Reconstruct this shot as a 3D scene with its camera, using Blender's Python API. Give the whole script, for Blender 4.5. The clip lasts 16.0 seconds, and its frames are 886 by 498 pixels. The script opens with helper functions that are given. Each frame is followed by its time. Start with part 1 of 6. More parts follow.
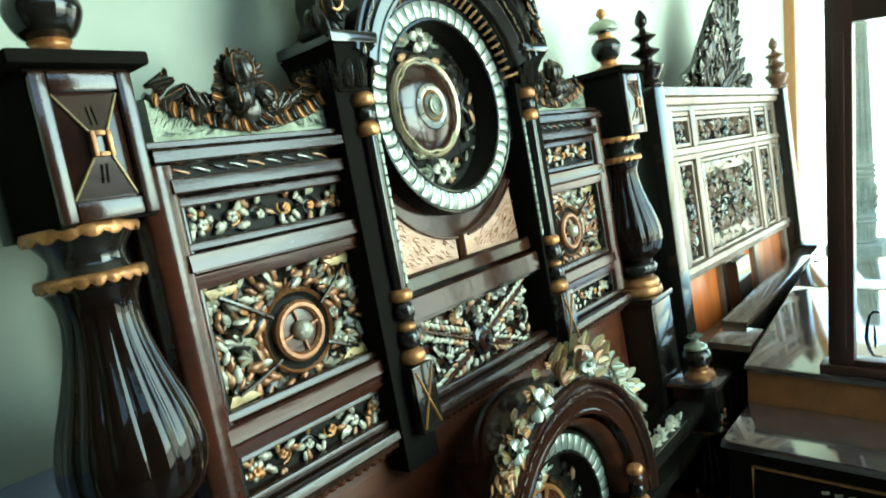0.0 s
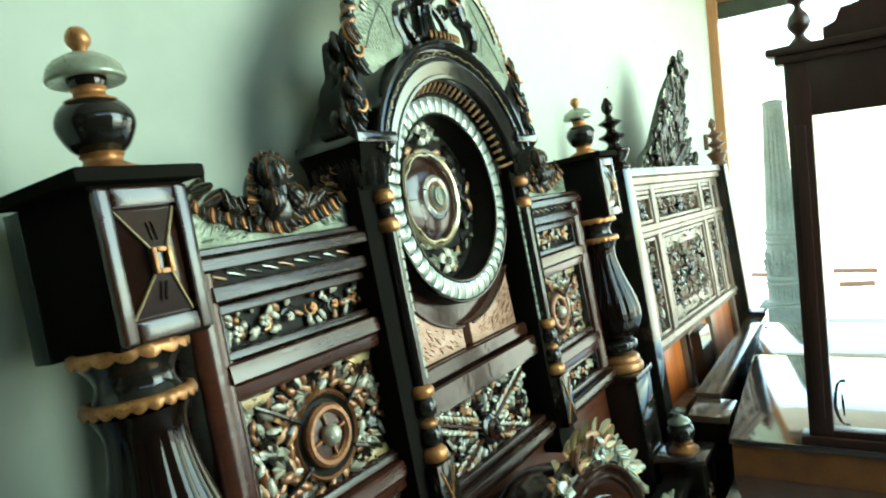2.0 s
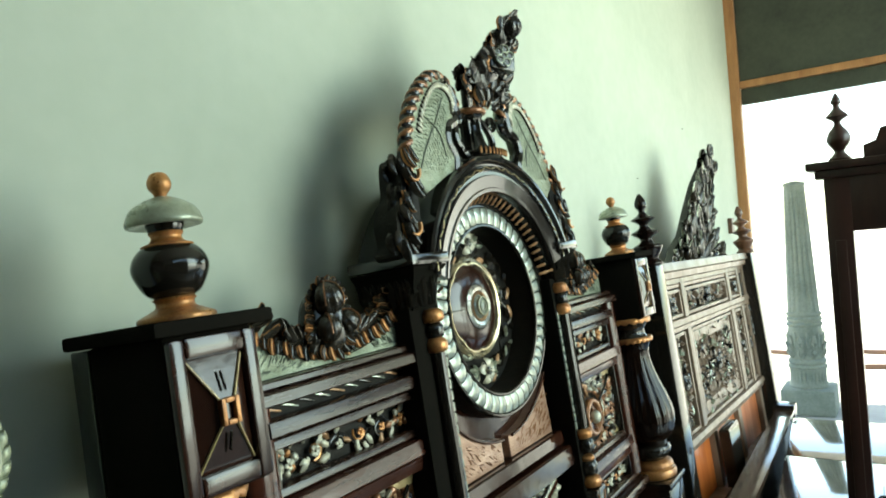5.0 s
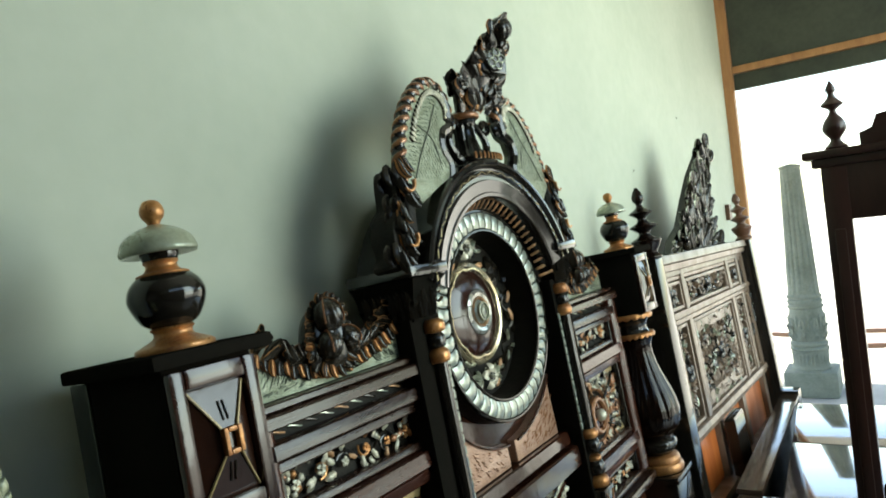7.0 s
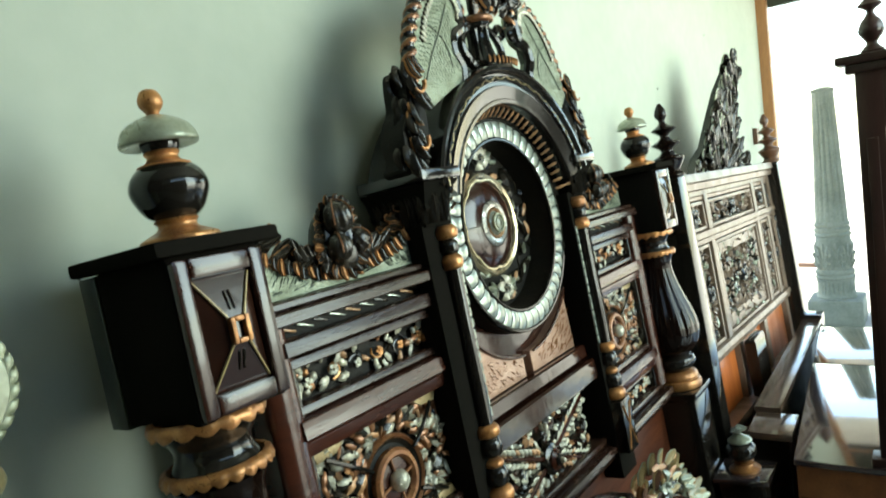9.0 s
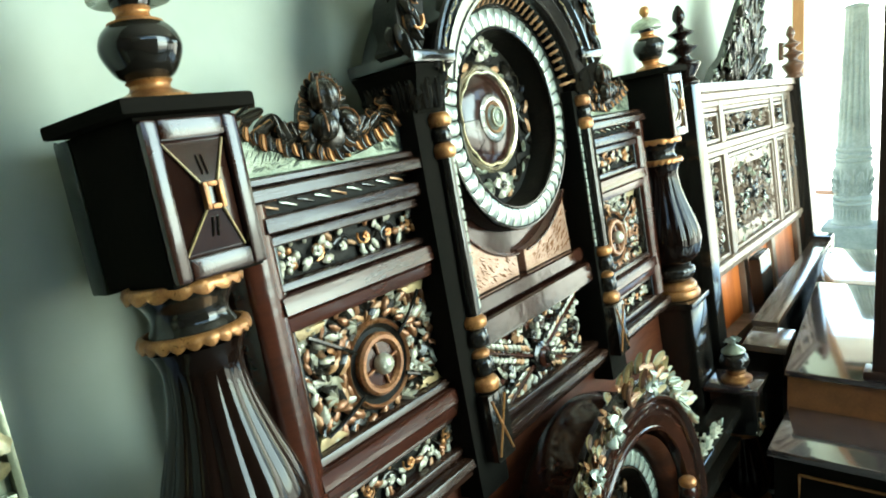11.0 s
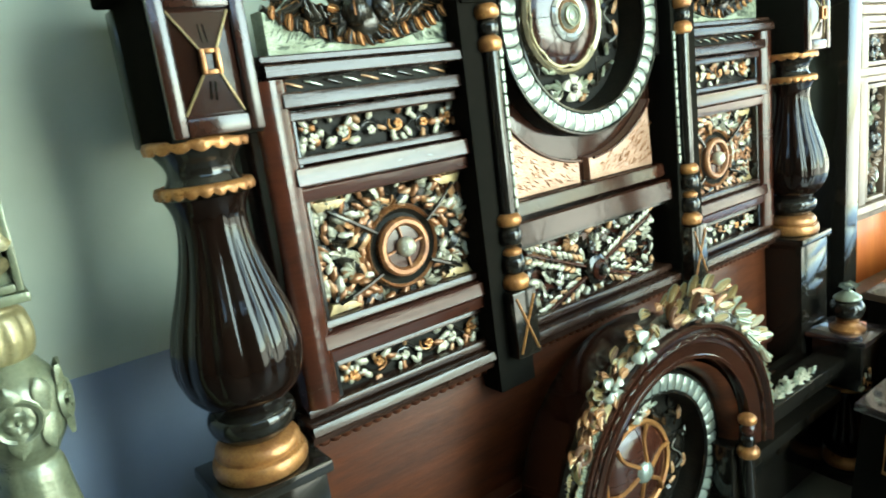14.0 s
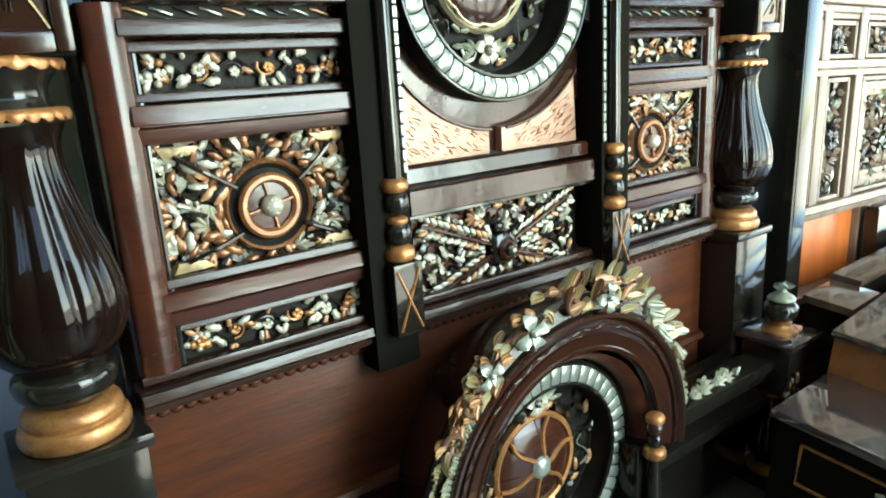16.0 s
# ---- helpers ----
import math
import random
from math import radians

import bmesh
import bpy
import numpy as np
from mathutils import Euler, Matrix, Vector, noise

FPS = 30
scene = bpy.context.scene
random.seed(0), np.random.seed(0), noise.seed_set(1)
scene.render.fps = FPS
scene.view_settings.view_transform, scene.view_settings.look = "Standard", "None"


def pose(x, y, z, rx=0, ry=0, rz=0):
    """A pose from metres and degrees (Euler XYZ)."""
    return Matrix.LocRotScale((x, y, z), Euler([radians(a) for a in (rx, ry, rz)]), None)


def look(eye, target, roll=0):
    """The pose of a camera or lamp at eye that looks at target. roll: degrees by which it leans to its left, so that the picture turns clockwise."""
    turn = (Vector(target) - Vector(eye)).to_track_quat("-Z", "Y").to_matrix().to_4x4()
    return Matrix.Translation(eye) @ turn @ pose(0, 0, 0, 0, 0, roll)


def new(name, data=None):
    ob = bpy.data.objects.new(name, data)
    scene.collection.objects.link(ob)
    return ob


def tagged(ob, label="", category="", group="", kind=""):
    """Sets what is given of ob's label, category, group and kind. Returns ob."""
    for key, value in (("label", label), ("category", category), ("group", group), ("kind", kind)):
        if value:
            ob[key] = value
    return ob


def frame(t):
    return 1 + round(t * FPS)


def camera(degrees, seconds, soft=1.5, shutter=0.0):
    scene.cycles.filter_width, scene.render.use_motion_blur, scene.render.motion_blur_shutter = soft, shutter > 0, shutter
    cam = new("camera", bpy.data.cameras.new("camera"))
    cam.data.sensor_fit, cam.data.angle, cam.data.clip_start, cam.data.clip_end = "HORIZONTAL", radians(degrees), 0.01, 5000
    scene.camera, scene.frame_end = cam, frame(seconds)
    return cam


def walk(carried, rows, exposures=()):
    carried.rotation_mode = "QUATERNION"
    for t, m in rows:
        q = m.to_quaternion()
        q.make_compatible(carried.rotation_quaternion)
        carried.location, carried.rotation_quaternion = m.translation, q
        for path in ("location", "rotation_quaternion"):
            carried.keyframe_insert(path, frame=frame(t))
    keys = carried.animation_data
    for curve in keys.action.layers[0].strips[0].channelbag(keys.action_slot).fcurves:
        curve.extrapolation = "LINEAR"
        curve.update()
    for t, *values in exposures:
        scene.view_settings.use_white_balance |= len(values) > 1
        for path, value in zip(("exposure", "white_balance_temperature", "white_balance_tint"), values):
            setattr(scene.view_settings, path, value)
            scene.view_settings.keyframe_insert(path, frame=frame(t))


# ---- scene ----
cam = camera(66.5, 16.0, soft=1.8, shutter=0.5)
PATH = [
    (0, (-1.4850, -1.0376, 1.5667), (0.0320, 0.2235, 1.2363), -6.25),
    (0.5, (-1.5090, -0.9816, 1.5854), (0.0730, 0.2072, 1.2961), -6.59),
    (1, (-1.5330, -0.9472, 1.6082), (0.1060, 0.1679, 1.3471), -7.94),
    (1.5, (-1.5700, -0.8994, 1.6357), (0.1110, 0.1651, 1.4328), -7.55),
    (2, (-1.5990, -0.8739, 1.6604), (0.0670, 0.2212, 1.4937), -6.6),
    (2.5, (-1.6190, -0.8432, 1.6976), (0.0270, 0.2855, 1.5779), -6.17),
    (3, (-1.6300, -0.8250, 1.7190), (0.0060, 0.3226, 1.6286), -5.6),
    (3.5, (-1.6370, -0.8149, 1.7411), (-0.0060, 0.3399, 1.6832), -4.61),
    (4, (-1.6360, -0.8069, 1.7614), (-0.0020, 0.3450, 1.7048), -4.71),
    (4.5, (-1.6360, -0.8073, 1.7987), (0.0170, 0.3195, 1.7735), -4.15),
    (4.7, (-1.6350, -0.8085, 1.8078), (0.0240, 0.3090, 1.8007), -4.23),
    (7, (-1.6210, -0.8049, 1.8547), (0.0420, 0.3053, 1.8352), -6.82),
    (7.5, (-1.6200, -0.8064, 1.8498), (0.0330, 0.3186, 1.8168), -7.05),
    (8, (-1.6100, -0.8032, 1.8314), (0.0340, 0.3333, 1.7501), -7.18),
    (8.5, (-1.5970, -0.7992, 1.8099), (0.0270, 0.3590, 1.6622), -7.22),
    (9, (-1.5920, -0.8002, 1.7789), (0.0140, 0.3766, 1.5842), -7.46),
    (9.5, (-1.5810, -0.7982, 1.7475), (0.0000, 0.3961, 1.4738), -8.1),
    (9.7, (-1.5750, -0.7976, 1.7435), (0.0030, 0.3921, 1.4320), -7.79),
    (11.8, (-1.5360, -0.8719, 1.6703), (-0.0690, 0.4119, 1.2211), -5.41),
    (12, (-1.5280, -0.8867, 1.6626), (-0.0930, 0.4322, 1.2122), -5.4),
    (12.5, (-1.5050, -0.9357, 1.6443), (-0.1770, 0.4921, 1.1983), -4.31),
    (13, (-1.4750, -0.9838, 1.6348), (-0.2470, 0.5211, 1.1554), -4.18),
    (13.5, (-1.4230, -1.0418, 1.6273), (-0.2730, 0.4997, 1.0791), -2.75),
    (14, (-1.3760, -1.0836, 1.6213), (-0.2510, 0.4571, 1.0229), -4.18),
    (14.5, (-1.3150, -1.1208, 1.6108), (-0.1730, 0.4041, 1.0039), -4.42),
    (15, (-1.2610, -1.1419, 1.5998), (-0.1170, 0.3751, 0.9745), -4.69),
    (15.5, (-1.1830, -1.1526, 1.5727), (-0.0360, 0.3523, 0.9255), -2.36),
    (16, (-1.1140, -1.1363, 1.5430), (0.0200, 0.3774, 0.8939), -0.1),
]
walk(cam, [(t, look(eye, target, roll)) for t, eye, target, roll in PATH], [(0.0, 3.23, 6800, -17), (3.5, 2.72, 7260, -13), (5.0, 2.5, 7310, -6), (7.0, 2.28, 7360, 1), (8.0, 2.37, 7360, -1), (9.5, 2.85, 7260, -4), (12.0, 3.65, 6910, -11), (13.0, 3.55, 7060, -11), (14.5, 3.68, 7210, -8), (16.0, 3.57, 7100, -2)])

# ---- light ----
world = bpy.data.worlds.new("sky")
scene.world = world
world.use_nodes = True
wn = world.node_tree.nodes
sky = wn.new("ShaderNodeTexSky")
sky.sky_type, sky.sun_disc = "NISHITA", False
sky.sun_elevation, sky.sun_rotation = radians(66), radians(29)
wn["Background"].inputs["Strength"].default_value = 0.15
world.node_tree.links.new(sky.outputs["Color"], wn["Background"].inputs["Color"])
sun_data = bpy.data.lights.new("sun", "SUN")
sun_data.energy, sun_data.angle, sun_data.color = 4.5, radians(0.6), (1.0, 0.95, 0.88)
sun = new("sun", sun_data)
sun.matrix_world = look((9.5, 5.5, 14), (6.5, 0.0, 0))
# area lamp added in the unseen shop front to strengthen the sky's light there
front_data = bpy.data.lights.new("front_fill_lamp", "AREA")
front_data.shape, front_data.size, front_data.size_y, front_data.energy, front_data.color = "RECTANGLE", 2.4, 2.6, 25.0, (0.81, 0.95, 1.0)
front_light = new("front_fill_lamp", front_data)
front_light.matrix_world = look((1.32, -3.14, 2.46), (1.32, 0.0, 2.46))

# the headboards lean back a little against the wall
LEANED = Matrix.Rotation(radians(-5.5), 4, "X")


# ---- materials ----
def material(name, colour, rough=0.5, metal=0.0, colour2=None, scale=8.0, bump=0.0, bump_scale=60.0, coat=0.0,
             rough2=None, stretch=(1, 1, 1), spec=0.5, island=0.0):
    """A node material: two colours mixed by coarse and fine noise, with a fine relief."""
    m = bpy.data.materials.new(name)
    m.use_nodes = True
    n, l = m.node_tree.nodes, m.node_tree.links
    b = n["Principled BSDF"]
    b.inputs["Metallic"].default_value = metal
    b.inputs["Specular IOR Level"].default_value = spec
    b.inputs["Coat Weight"].default_value = coat
    b.inputs["Coat Roughness"].default_value = 0.06
    tc, mp = n.new("ShaderNodeTexCoord"), n.new("ShaderNodeMapping")
    mp.inputs["Scale"].default_value = stretch
    l.new(tc.outputs["Object"], mp.inputs["Vector"])
    coarse, fine = n.new("ShaderNodeTexNoise"), n.new("ShaderNodeTexNoise")
    coarse.inputs["Scale"].default_value, coarse.inputs["Detail"].default_value = scale, 5
    fine.inputs["Scale"].default_value, fine.inputs["Detail"].default_value = scale * 9, 3
    for k in (coarse, fine):
        l.new(mp.outputs["Vector"], k.inputs["Vector"])
    mean = n.new("ShaderNodeMath")
    mean.operation = "MULTIPLY_ADD"
    l.new(fine.outputs["Fac"], mean.inputs[0])
    mean.inputs[1].default_value = 0.45
    l.new(coarse.outputs["Fac"], mean.inputs[2])
    ramp = n.new("ShaderNodeMapRange")
    ramp.inputs["From Min"].default_value, ramp.inputs["From Max"].default_value = 0.5, 0.95
    l.new(mean.outputs[0], ramp.inputs["Value"])
    mix = n.new("ShaderNodeMix")
    mix.data_type = "RGBA"
    c2 = colour2 or tuple(v * 0.7 for v in colour)
    mix.inputs["A"].default_value, mix.inputs["B"].default_value = (*colour, 1), (*c2, 1)
    l.new(ramp.outputs["Result"], mix.inputs["Factor"])
    last = mix.outputs["Result"]
    if island:
        info, hsv, span = n.new("ShaderNodeObjectInfo"), n.new("ShaderNodeHueSaturation"), n.new("ShaderNodeMapRange")
        span.inputs["To Min"].default_value, span.inputs["To Max"].default_value = 1 - island, 1 + island
        l.new(info.outputs["Random"], span.inputs["Value"])
        l.new(span.outputs["Result"], hsv.inputs["Value"])
        l.new(last, hsv.inputs["Color"])
        last = hsv.outputs["Color"]
    l.new(last, b.inputs["Base Color"])
    rr = n.new("ShaderNodeMapRange")
    rr.inputs["To Min"].default_value = rough
    rr.inputs["To Max"].default_value = rough if rough2 is None else rough2
    l.new(ramp.outputs["Result"], rr.inputs["Value"])
    l.new(rr.outputs["Result"], b.inputs["Roughness"])
    if bump:
        bn, bt = n.new("ShaderNodeBump"), n.new("ShaderNodeTexNoise")
        bt.inputs["Scale"].default_value, bt.inputs["Detail"].default_value = bump_scale, 4
        l.new(mp.outputs["Vector"], bt.inputs["Vector"])
        l.new(bt.outputs["Fac"], bn.inputs["Height"])
        bn.inputs["Strength"].default_value, bn.inputs["Distance"].default_value = bump, 0.01
        l.new(bn.outputs["Normal"], b.inputs["Normal"])
        l.new(bn.outputs["Normal"], b.inputs["Coat Normal"])
    return m


LACQUER = material("black_lacquer", (0.009, 0.0085, 0.007), 0.07, 0, (0.015, 0.012, 0.009), 6, 0.05, 14, 0.0, 0.13, spec=0.5)
MAHOGANY = material("dark_mahogany", (0.062, 0.017, 0.009), 0.13, 0, (0.030, 0.010, 0.006), 6, 0.16, 14, 0.08, 0.28, (0.4, 1, 2.5), spec=0.45)
REDBOARD = material("red_brown_board", (0.105, 0.029, 0.011), 0.30, 0, (0.042, 0.012, 0.006), 7, 0.08, 40, 0.0, 0.45, (0.4, 1, 3), spec=0.3)
GOLD = material("gold_paint", (0.58, 0.27, 0.09), 0.24, 0.55, (0.26, 0.10, 0.035), 25, 0.15, 120, 0.2, 0.5, island=0.2)
IVORY = material("ivory_silver_paint", (0.58, 0.57, 0.46), 0.22, 0.25, (0.32, 0.28, 0.19), 30, 0.15, 140, 0.4, 0.45, island=0.25)
BRONZE = material("dark_carving", (0.013, 0.012, 0.009), 0.10, 0.0, (0.026, 0.019, 0.012), 25, 0.08, 120, 0.0, 0.22, island=0.3, spec=0.5)
TAN = material("tan_paint", (0.50, 0.28, 0.13), 0.3, 0.2, (0.30, 0.14, 0.06), 25, 0.12, 120, 0.3, 0.45, island=0.25)
CELADON = material("pale_silver_green_paint", (0.37, 0.40, 0.30), 0.24, 0.3, (0.22, 0.24, 0.17), 14, 0.06, 150, 0.4, 0.4, island=0.12)
COPPER = material("copper_hammered", (0.44, 0.265, 0.18), 0.30, 0.35, (0.30, 0.16, 0.10), 22, 0.3, 70, 0.3, 0.45, (1, 1, 2.2))
SILVERED = material("silvered_paint", (0.50, 0.51, 0.47), 0.12, 0.55, (0.27, 0.23, 0.19), 10, 0.05, 80, 0.6, 0.3)
POLISHED = material("polished_black_top", (0.034, 0.025, 0.027), 0.05, 0, (0.050, 0.036, 0.036), 5, 0.01, 12, 1.0, 0.12, spec=1.0)
RINGSILVER = material("silver_white_paint", (0.34, 0.37, 0.315), 0.14, 0.4, (0.20, 0.225, 0.185), 20, 0.10, 120, 0.35, 0.30, island=0.2)
GROUND = material("matte_black_ground", (0.010, 0.0098, 0.008), 0.5, 0, (0.017, 0.014, 0.010), 30, 0.2, 120, spec=0.12)
ENGRAVED = material("engraved_green_silver", (0.35, 0.385, 0.28), 0.24, 0.3, (0.19, 0.215, 0.14), 26, 0.5, 110, 0.15, 0.44, (1, 1, 2))
VASEBLACK = material("red_black_lacquer", (0.0055, 0.0030, 0.0022), 0.05, 0, (0.010, 0.0048, 0.0032), 6, 0.02, 60, 0.0, 0.09, spec=0.26)
HOODBLACK = material("black_hood_lacquer", (0.009, 0.008, 0.007), 0.08, 0, (0.015, 0.012, 0.009), 9, 0.05, 14, 0.3, 0.18, spec=0.6)
RAILBLACK = material("black_rail_lacquer", (0.020, 0.011, 0.008), 0.12, 0, (0.036, 0.015, 0.009), 9, 0.2, 16, 0.06, 0.34, (0.35, 1, 2.5), spec=0.4)
SIDERAIL = material("dark_brown_glossy_rail", (0.085, 0.055, 0.040), 0.10, 0, (0.050, 0.031, 0.022), 4, 0.04, 30, 0.8, 0.2, (0.3, 3, 3))
PILASTER = material("black_pilaster_lacquer", (0.009, 0.009, 0.0072), 0.6, 0, (0.013, 0.011, 0.009), 9, 0.05, 14, 0.0, 0.75, spec=0.0)
TRAY = material("glossy_red_brown_panel", (0.036, 0.012, 0.007), 0.10, 0, (0.020, 0.008, 0.005), 6, 0.12, 12, 0.2, 0.22, spec=0.45)
RIMGOLD = material("silvered_gold_rim", (0.52, 0.45, 0.31), 0.14, 0.7, (0.36, 0.28, 0.16), 18, 0.06, 80, 0.2, 0.28)
# the olive base colour stands for the green wall mirrored in dark gloss
BACKSHEEN = material("gloss_with_wall_tint", (0.030, 0.034, 0.022), 0.18, 0, (0.020, 0.022, 0.015), 8, 0.05, 30, 0.2, 0.3, spec=0.5)
POLISHED.node_tree.nodes["Principled BSDF"].inputs["Coat IOR"].default_value = 2.0
ENGRAVING = material("engraved_lines", (0.10, 0.12, 0.09), 0.5, 0, (0.06, 0.07, 0.05), 30)
BROWNGOLD = material("brown_gold_paint", (0.34, 0.15, 0.06), 0.22, 0.4, (0.16, 0.06, 0.025), 20, 0.08, 90, 0.3, 0.4)
OLIVEGOLD = material("olive_gold_paint", (0.31, 0.26, 0.13), 0.28, 0.4, (0.17, 0.14, 0.07), 18, 0.1, 110, 0.2, 0.45, island=0.12)
OLIVE = material("olive_silver_paint", (0.24, 0.26, 0.17), 0.26, 0.35, (0.13, 0.14, 0.085), 16, 0.1, 110, 0.3, 0.42, island=0.12)
PALEGOLD = material("pale_gold_paint", (0.42, 0.32, 0.15), 0.3, 0.4, (0.23, 0.16, 0.075), 20, 0.1, 120, 0.2, 0.5, island=0.15)
ORANGE = material("orange_varnished_plywood", (0.50, 0.13, 0.025), 0.35, 0, (0.36, 0.08, 0.015), 3, 0.05, 30, 0.2, 0.5, (4, 1, 0.5))
STEPWOOD = material("brown_varnished_step", (0.27, 0.105, 0.035), 0.3, 0, (0.18, 0.065, 0.022), 4, 0.08, 30, 0.3, 0.45, (0.5, 3, 3))
TEAK = material("brown_teak", (0.13, 0.055, 0.025), 0.35, 0, (0.07, 0.028, 0.013), 4, 0.1, 30, 0.25, 0.5, (0.5, 3, 3))
WALNUT = material("glossy_brown_wood", (0.22, 0.155, 0.11), 0.30, 0, (0.13, 0.085, 0.056), 5, 0.06, 40, 0.12, 0.46, (3, 1, 0.5))
DARKFRAME = material("dark_red_frame_wood", (0.05, 0.018, 0.012), 0.32, 0, (0.03, 0.011, 0.008), 5, 0.1, 40, 0.2, 0.45, (3, 3, 0.5))
PLASTER = material("green_wall_paint", (0.455, 0.49, 0.40), 0.7, 0, (0.405, 0.44, 0.355), 1.6, 0.15, 9, 0, 0.9)
DADO = material("blue_grey_paint", (0.28, 0.33, 0.45), 0.55, 0, (0.24, 0.29, 0.39), 1.5, 0.1, 12, 0, 0.75)
CEILING = material("ceiling_boards", (0.42, 0.41, 0.37), 0.8, 0, (0.33, 0.32, 0.28), 1, 0.1, 8)
FLOOR = material("dark_tile_floor", (0.13, 0.125, 0.115), 0.3, 0, (0.09, 0.086, 0.08), 1.2, 0.1, 20, 0, 0.5)
POLEWOOD = material("orange_brown_post", (0.42, 0.20, 0.075), 0.45, 0, (0.28, 0.12, 0.045), 5, 0.1, 30, 0.1, 0.6, (3, 3, 0.4))
SHUTTER = material("dark_green_shutter", (0.050, 0.056, 0.036), 0.6, 0.1, (0.032, 0.036, 0.024), 3, 0.1, 25, 0, 0.75)
STONE = material("weathered_carved_stone", (0.19, 0.21, 0.175), 0.85, 0, (0.115, 0.132, 0.108), 4, 0.5, 25, 0, 0.95)
YARD = material("pale_concrete_yard", (0.42, 0.41, 0.38), 0.9, 0, (0.32, 0.31, 0.29), 0.8, 0.3, 12, 0, 0.95)


# ---- mesh helpers ----
def part(name, bm, mat, parent=None, label="", m=None, sharp=40):
    """Links a bmesh as one mesh object, under a thing or a part."""
    bmesh.ops.recalc_face_normals(bm, faces=bm.faces)
    me = bpy.data.meshes.new(name)
    bm.to_mesh(me)
    bm.free()
    me.polygons.foreach_set("use_smooth", [True] * len(me.polygons))
    me.set_sharp_from_angle(angle=radians(sharp))
    for one in (mat if isinstance(mat, (list, tuple)) else [mat]):
        me.materials.append(one)
    ob = new(name, me)
    ob.parent = parent
    if m is not None:
        ob.matrix_basis = m
    if label:
        ob["label"] = label
    return ob


def piece(name, like, parent, m):
    """An object of its own on the mesh of another."""
    ob = new(name, like)
    ob.parent, ob.matrix_basis = parent, m
    return ob


def data_of(name, bm, mat, sharp=50):
    bmesh.ops.recalc_face_normals(bm, faces=bm.faces)
    me = bpy.data.meshes.new(name)
    bm.to_mesh(me)
    bm.free()
    me.polygons.foreach_set("use_smooth", [True] * len(me.polygons))
    me.set_sharp_from_angle(angle=radians(sharp))
    me.materials.append(mat)
    return me


def thing(name, label, category, m=None, group="", kind=""):
    ob = new(name)
    ob.empty_display_size = 0.05
    if m is not None:
        ob.matrix_basis = m
    return tagged(ob, label, category, group, kind)


def box(x0, x1, y0, y1, z0, z1, bev=0.004, bm=None, seg=2):
    out = bm or bmesh.new()
    made = bmesh.ops.create_cube(out, size=1, matrix=Matrix.LocRotScale(
        ((x0 + x1) / 2, (y0 + y1) / 2, (z0 + z1) / 2), None, (x1 - x0, y1 - y0, z1 - z0)))
    if bev:
        edges = {e for v in made["verts"] for e in v.link_edges}
        bmesh.ops.bevel(out, geom=list(edges), offset=bev, segments=seg, profile=0.6, affect="EDGES")
    return out


def grid_mesh(rows, closed_u=False, closed_v=False, bm=None, caps=False):
    """Faces between rows of points; u runs along a row, v from row to row."""
    out = bm or bmesh.new()
    vs = [[out.verts.new(p) for p in row] for row in rows]
    nu, nv = len(rows[0]), len(rows)
    for j in range(nv if closed_v else nv - 1):
        for i in range(nu if closed_u else nu - 1):
            q = (vs[j][i], vs[j][(i + 1) % nu], vs[(j + 1) % nv][(i + 1) % nu], vs[(j + 1) % nv][i])
            if len(set(q)) == 4:
                out.faces.new(q)
    if caps:
        out.faces.new(vs[0])
        out.faces.new(list(reversed(vs[-1])))
    return out


def lathe(profile, at=(0, 0, 0), seg=32, bm=None, flute=0, flute_depth=0.0, flute_range=(0, 0)):
    """A turned shape from (radius, height) pairs; flutes are pressed into it between two heights."""
    rows = []
    for r, z in profile:
        row = []
        for i in range(seg):
            a = 2 * math.pi * i / seg
            k = 1.0
            if flute and flute_range[0] < z < flute_range[1]:
                s = (z - flute_range[0]) / (flute_range[1] - flute_range[0])
                k = 1 - flute_depth * math.sin(math.pi * s) ** 0.4 * (1 - abs(math.sin(a * flute / 2))) ** 1.1
            row.append((at[0] + r * k * math.cos(a), at[1] + r * k * math.sin(a), at[2] + z))
        rows.append(row)
    return grid_mesh(rows, closed_u=True, bm=bm, caps=True)


def smooth_profile(points, steps=5):
    """A rounded line through (radius, height) points."""
    out = []
    for i in range(len(points) - 1):
        p0, p1 = points[max(i - 1, 0)], points[i]
        p2, p3 = points[i + 1], points[min(i + 2, len(points) - 1)]
        for k in range(steps):
            t = k / steps
            out.append(tuple(0.5 * (2 * b + (c - a) * t + (2 * a - 5 * b + 4 * c - d) * t * t + (3 * b - a - 3 * c + d) * t ** 3)
                             for a, b, c, d in zip(p0, p1, p2, p3)))
    out.append(points[-1])
    return out


def prism(poly, y0, y1, bev=0.0, bm=None):
    """A polygon in x and z, made thick in y."""
    out = bm or bmesh.new()
    a = [out.verts.new((x, y0, z)) for x, z in poly]
    b = [out.verts.new((x, y1, z)) for x, z in poly]
    front = out.faces.new(a)
    out.faces.new(list(reversed(b)))
    n = len(poly)
    for i in range(n):
        out.faces.new((a[i], b[i], b[(i + 1) % n], a[(i + 1) % n]))
    if bev:
        bmesh.ops.bevel(out, geom=list(front.edges), offset=bev, segments=2, profile=0.6, affect="EDGES")
    return out


def sweep_x(profile, x0, x1, bm=None):
    """A moulding: a closed (y, z) section drawn along x."""
    return grid_mesh([[(x, y, z) for y, z in profile] for x in (x0, x1)], closed_u=True, bm=bm, caps=True)


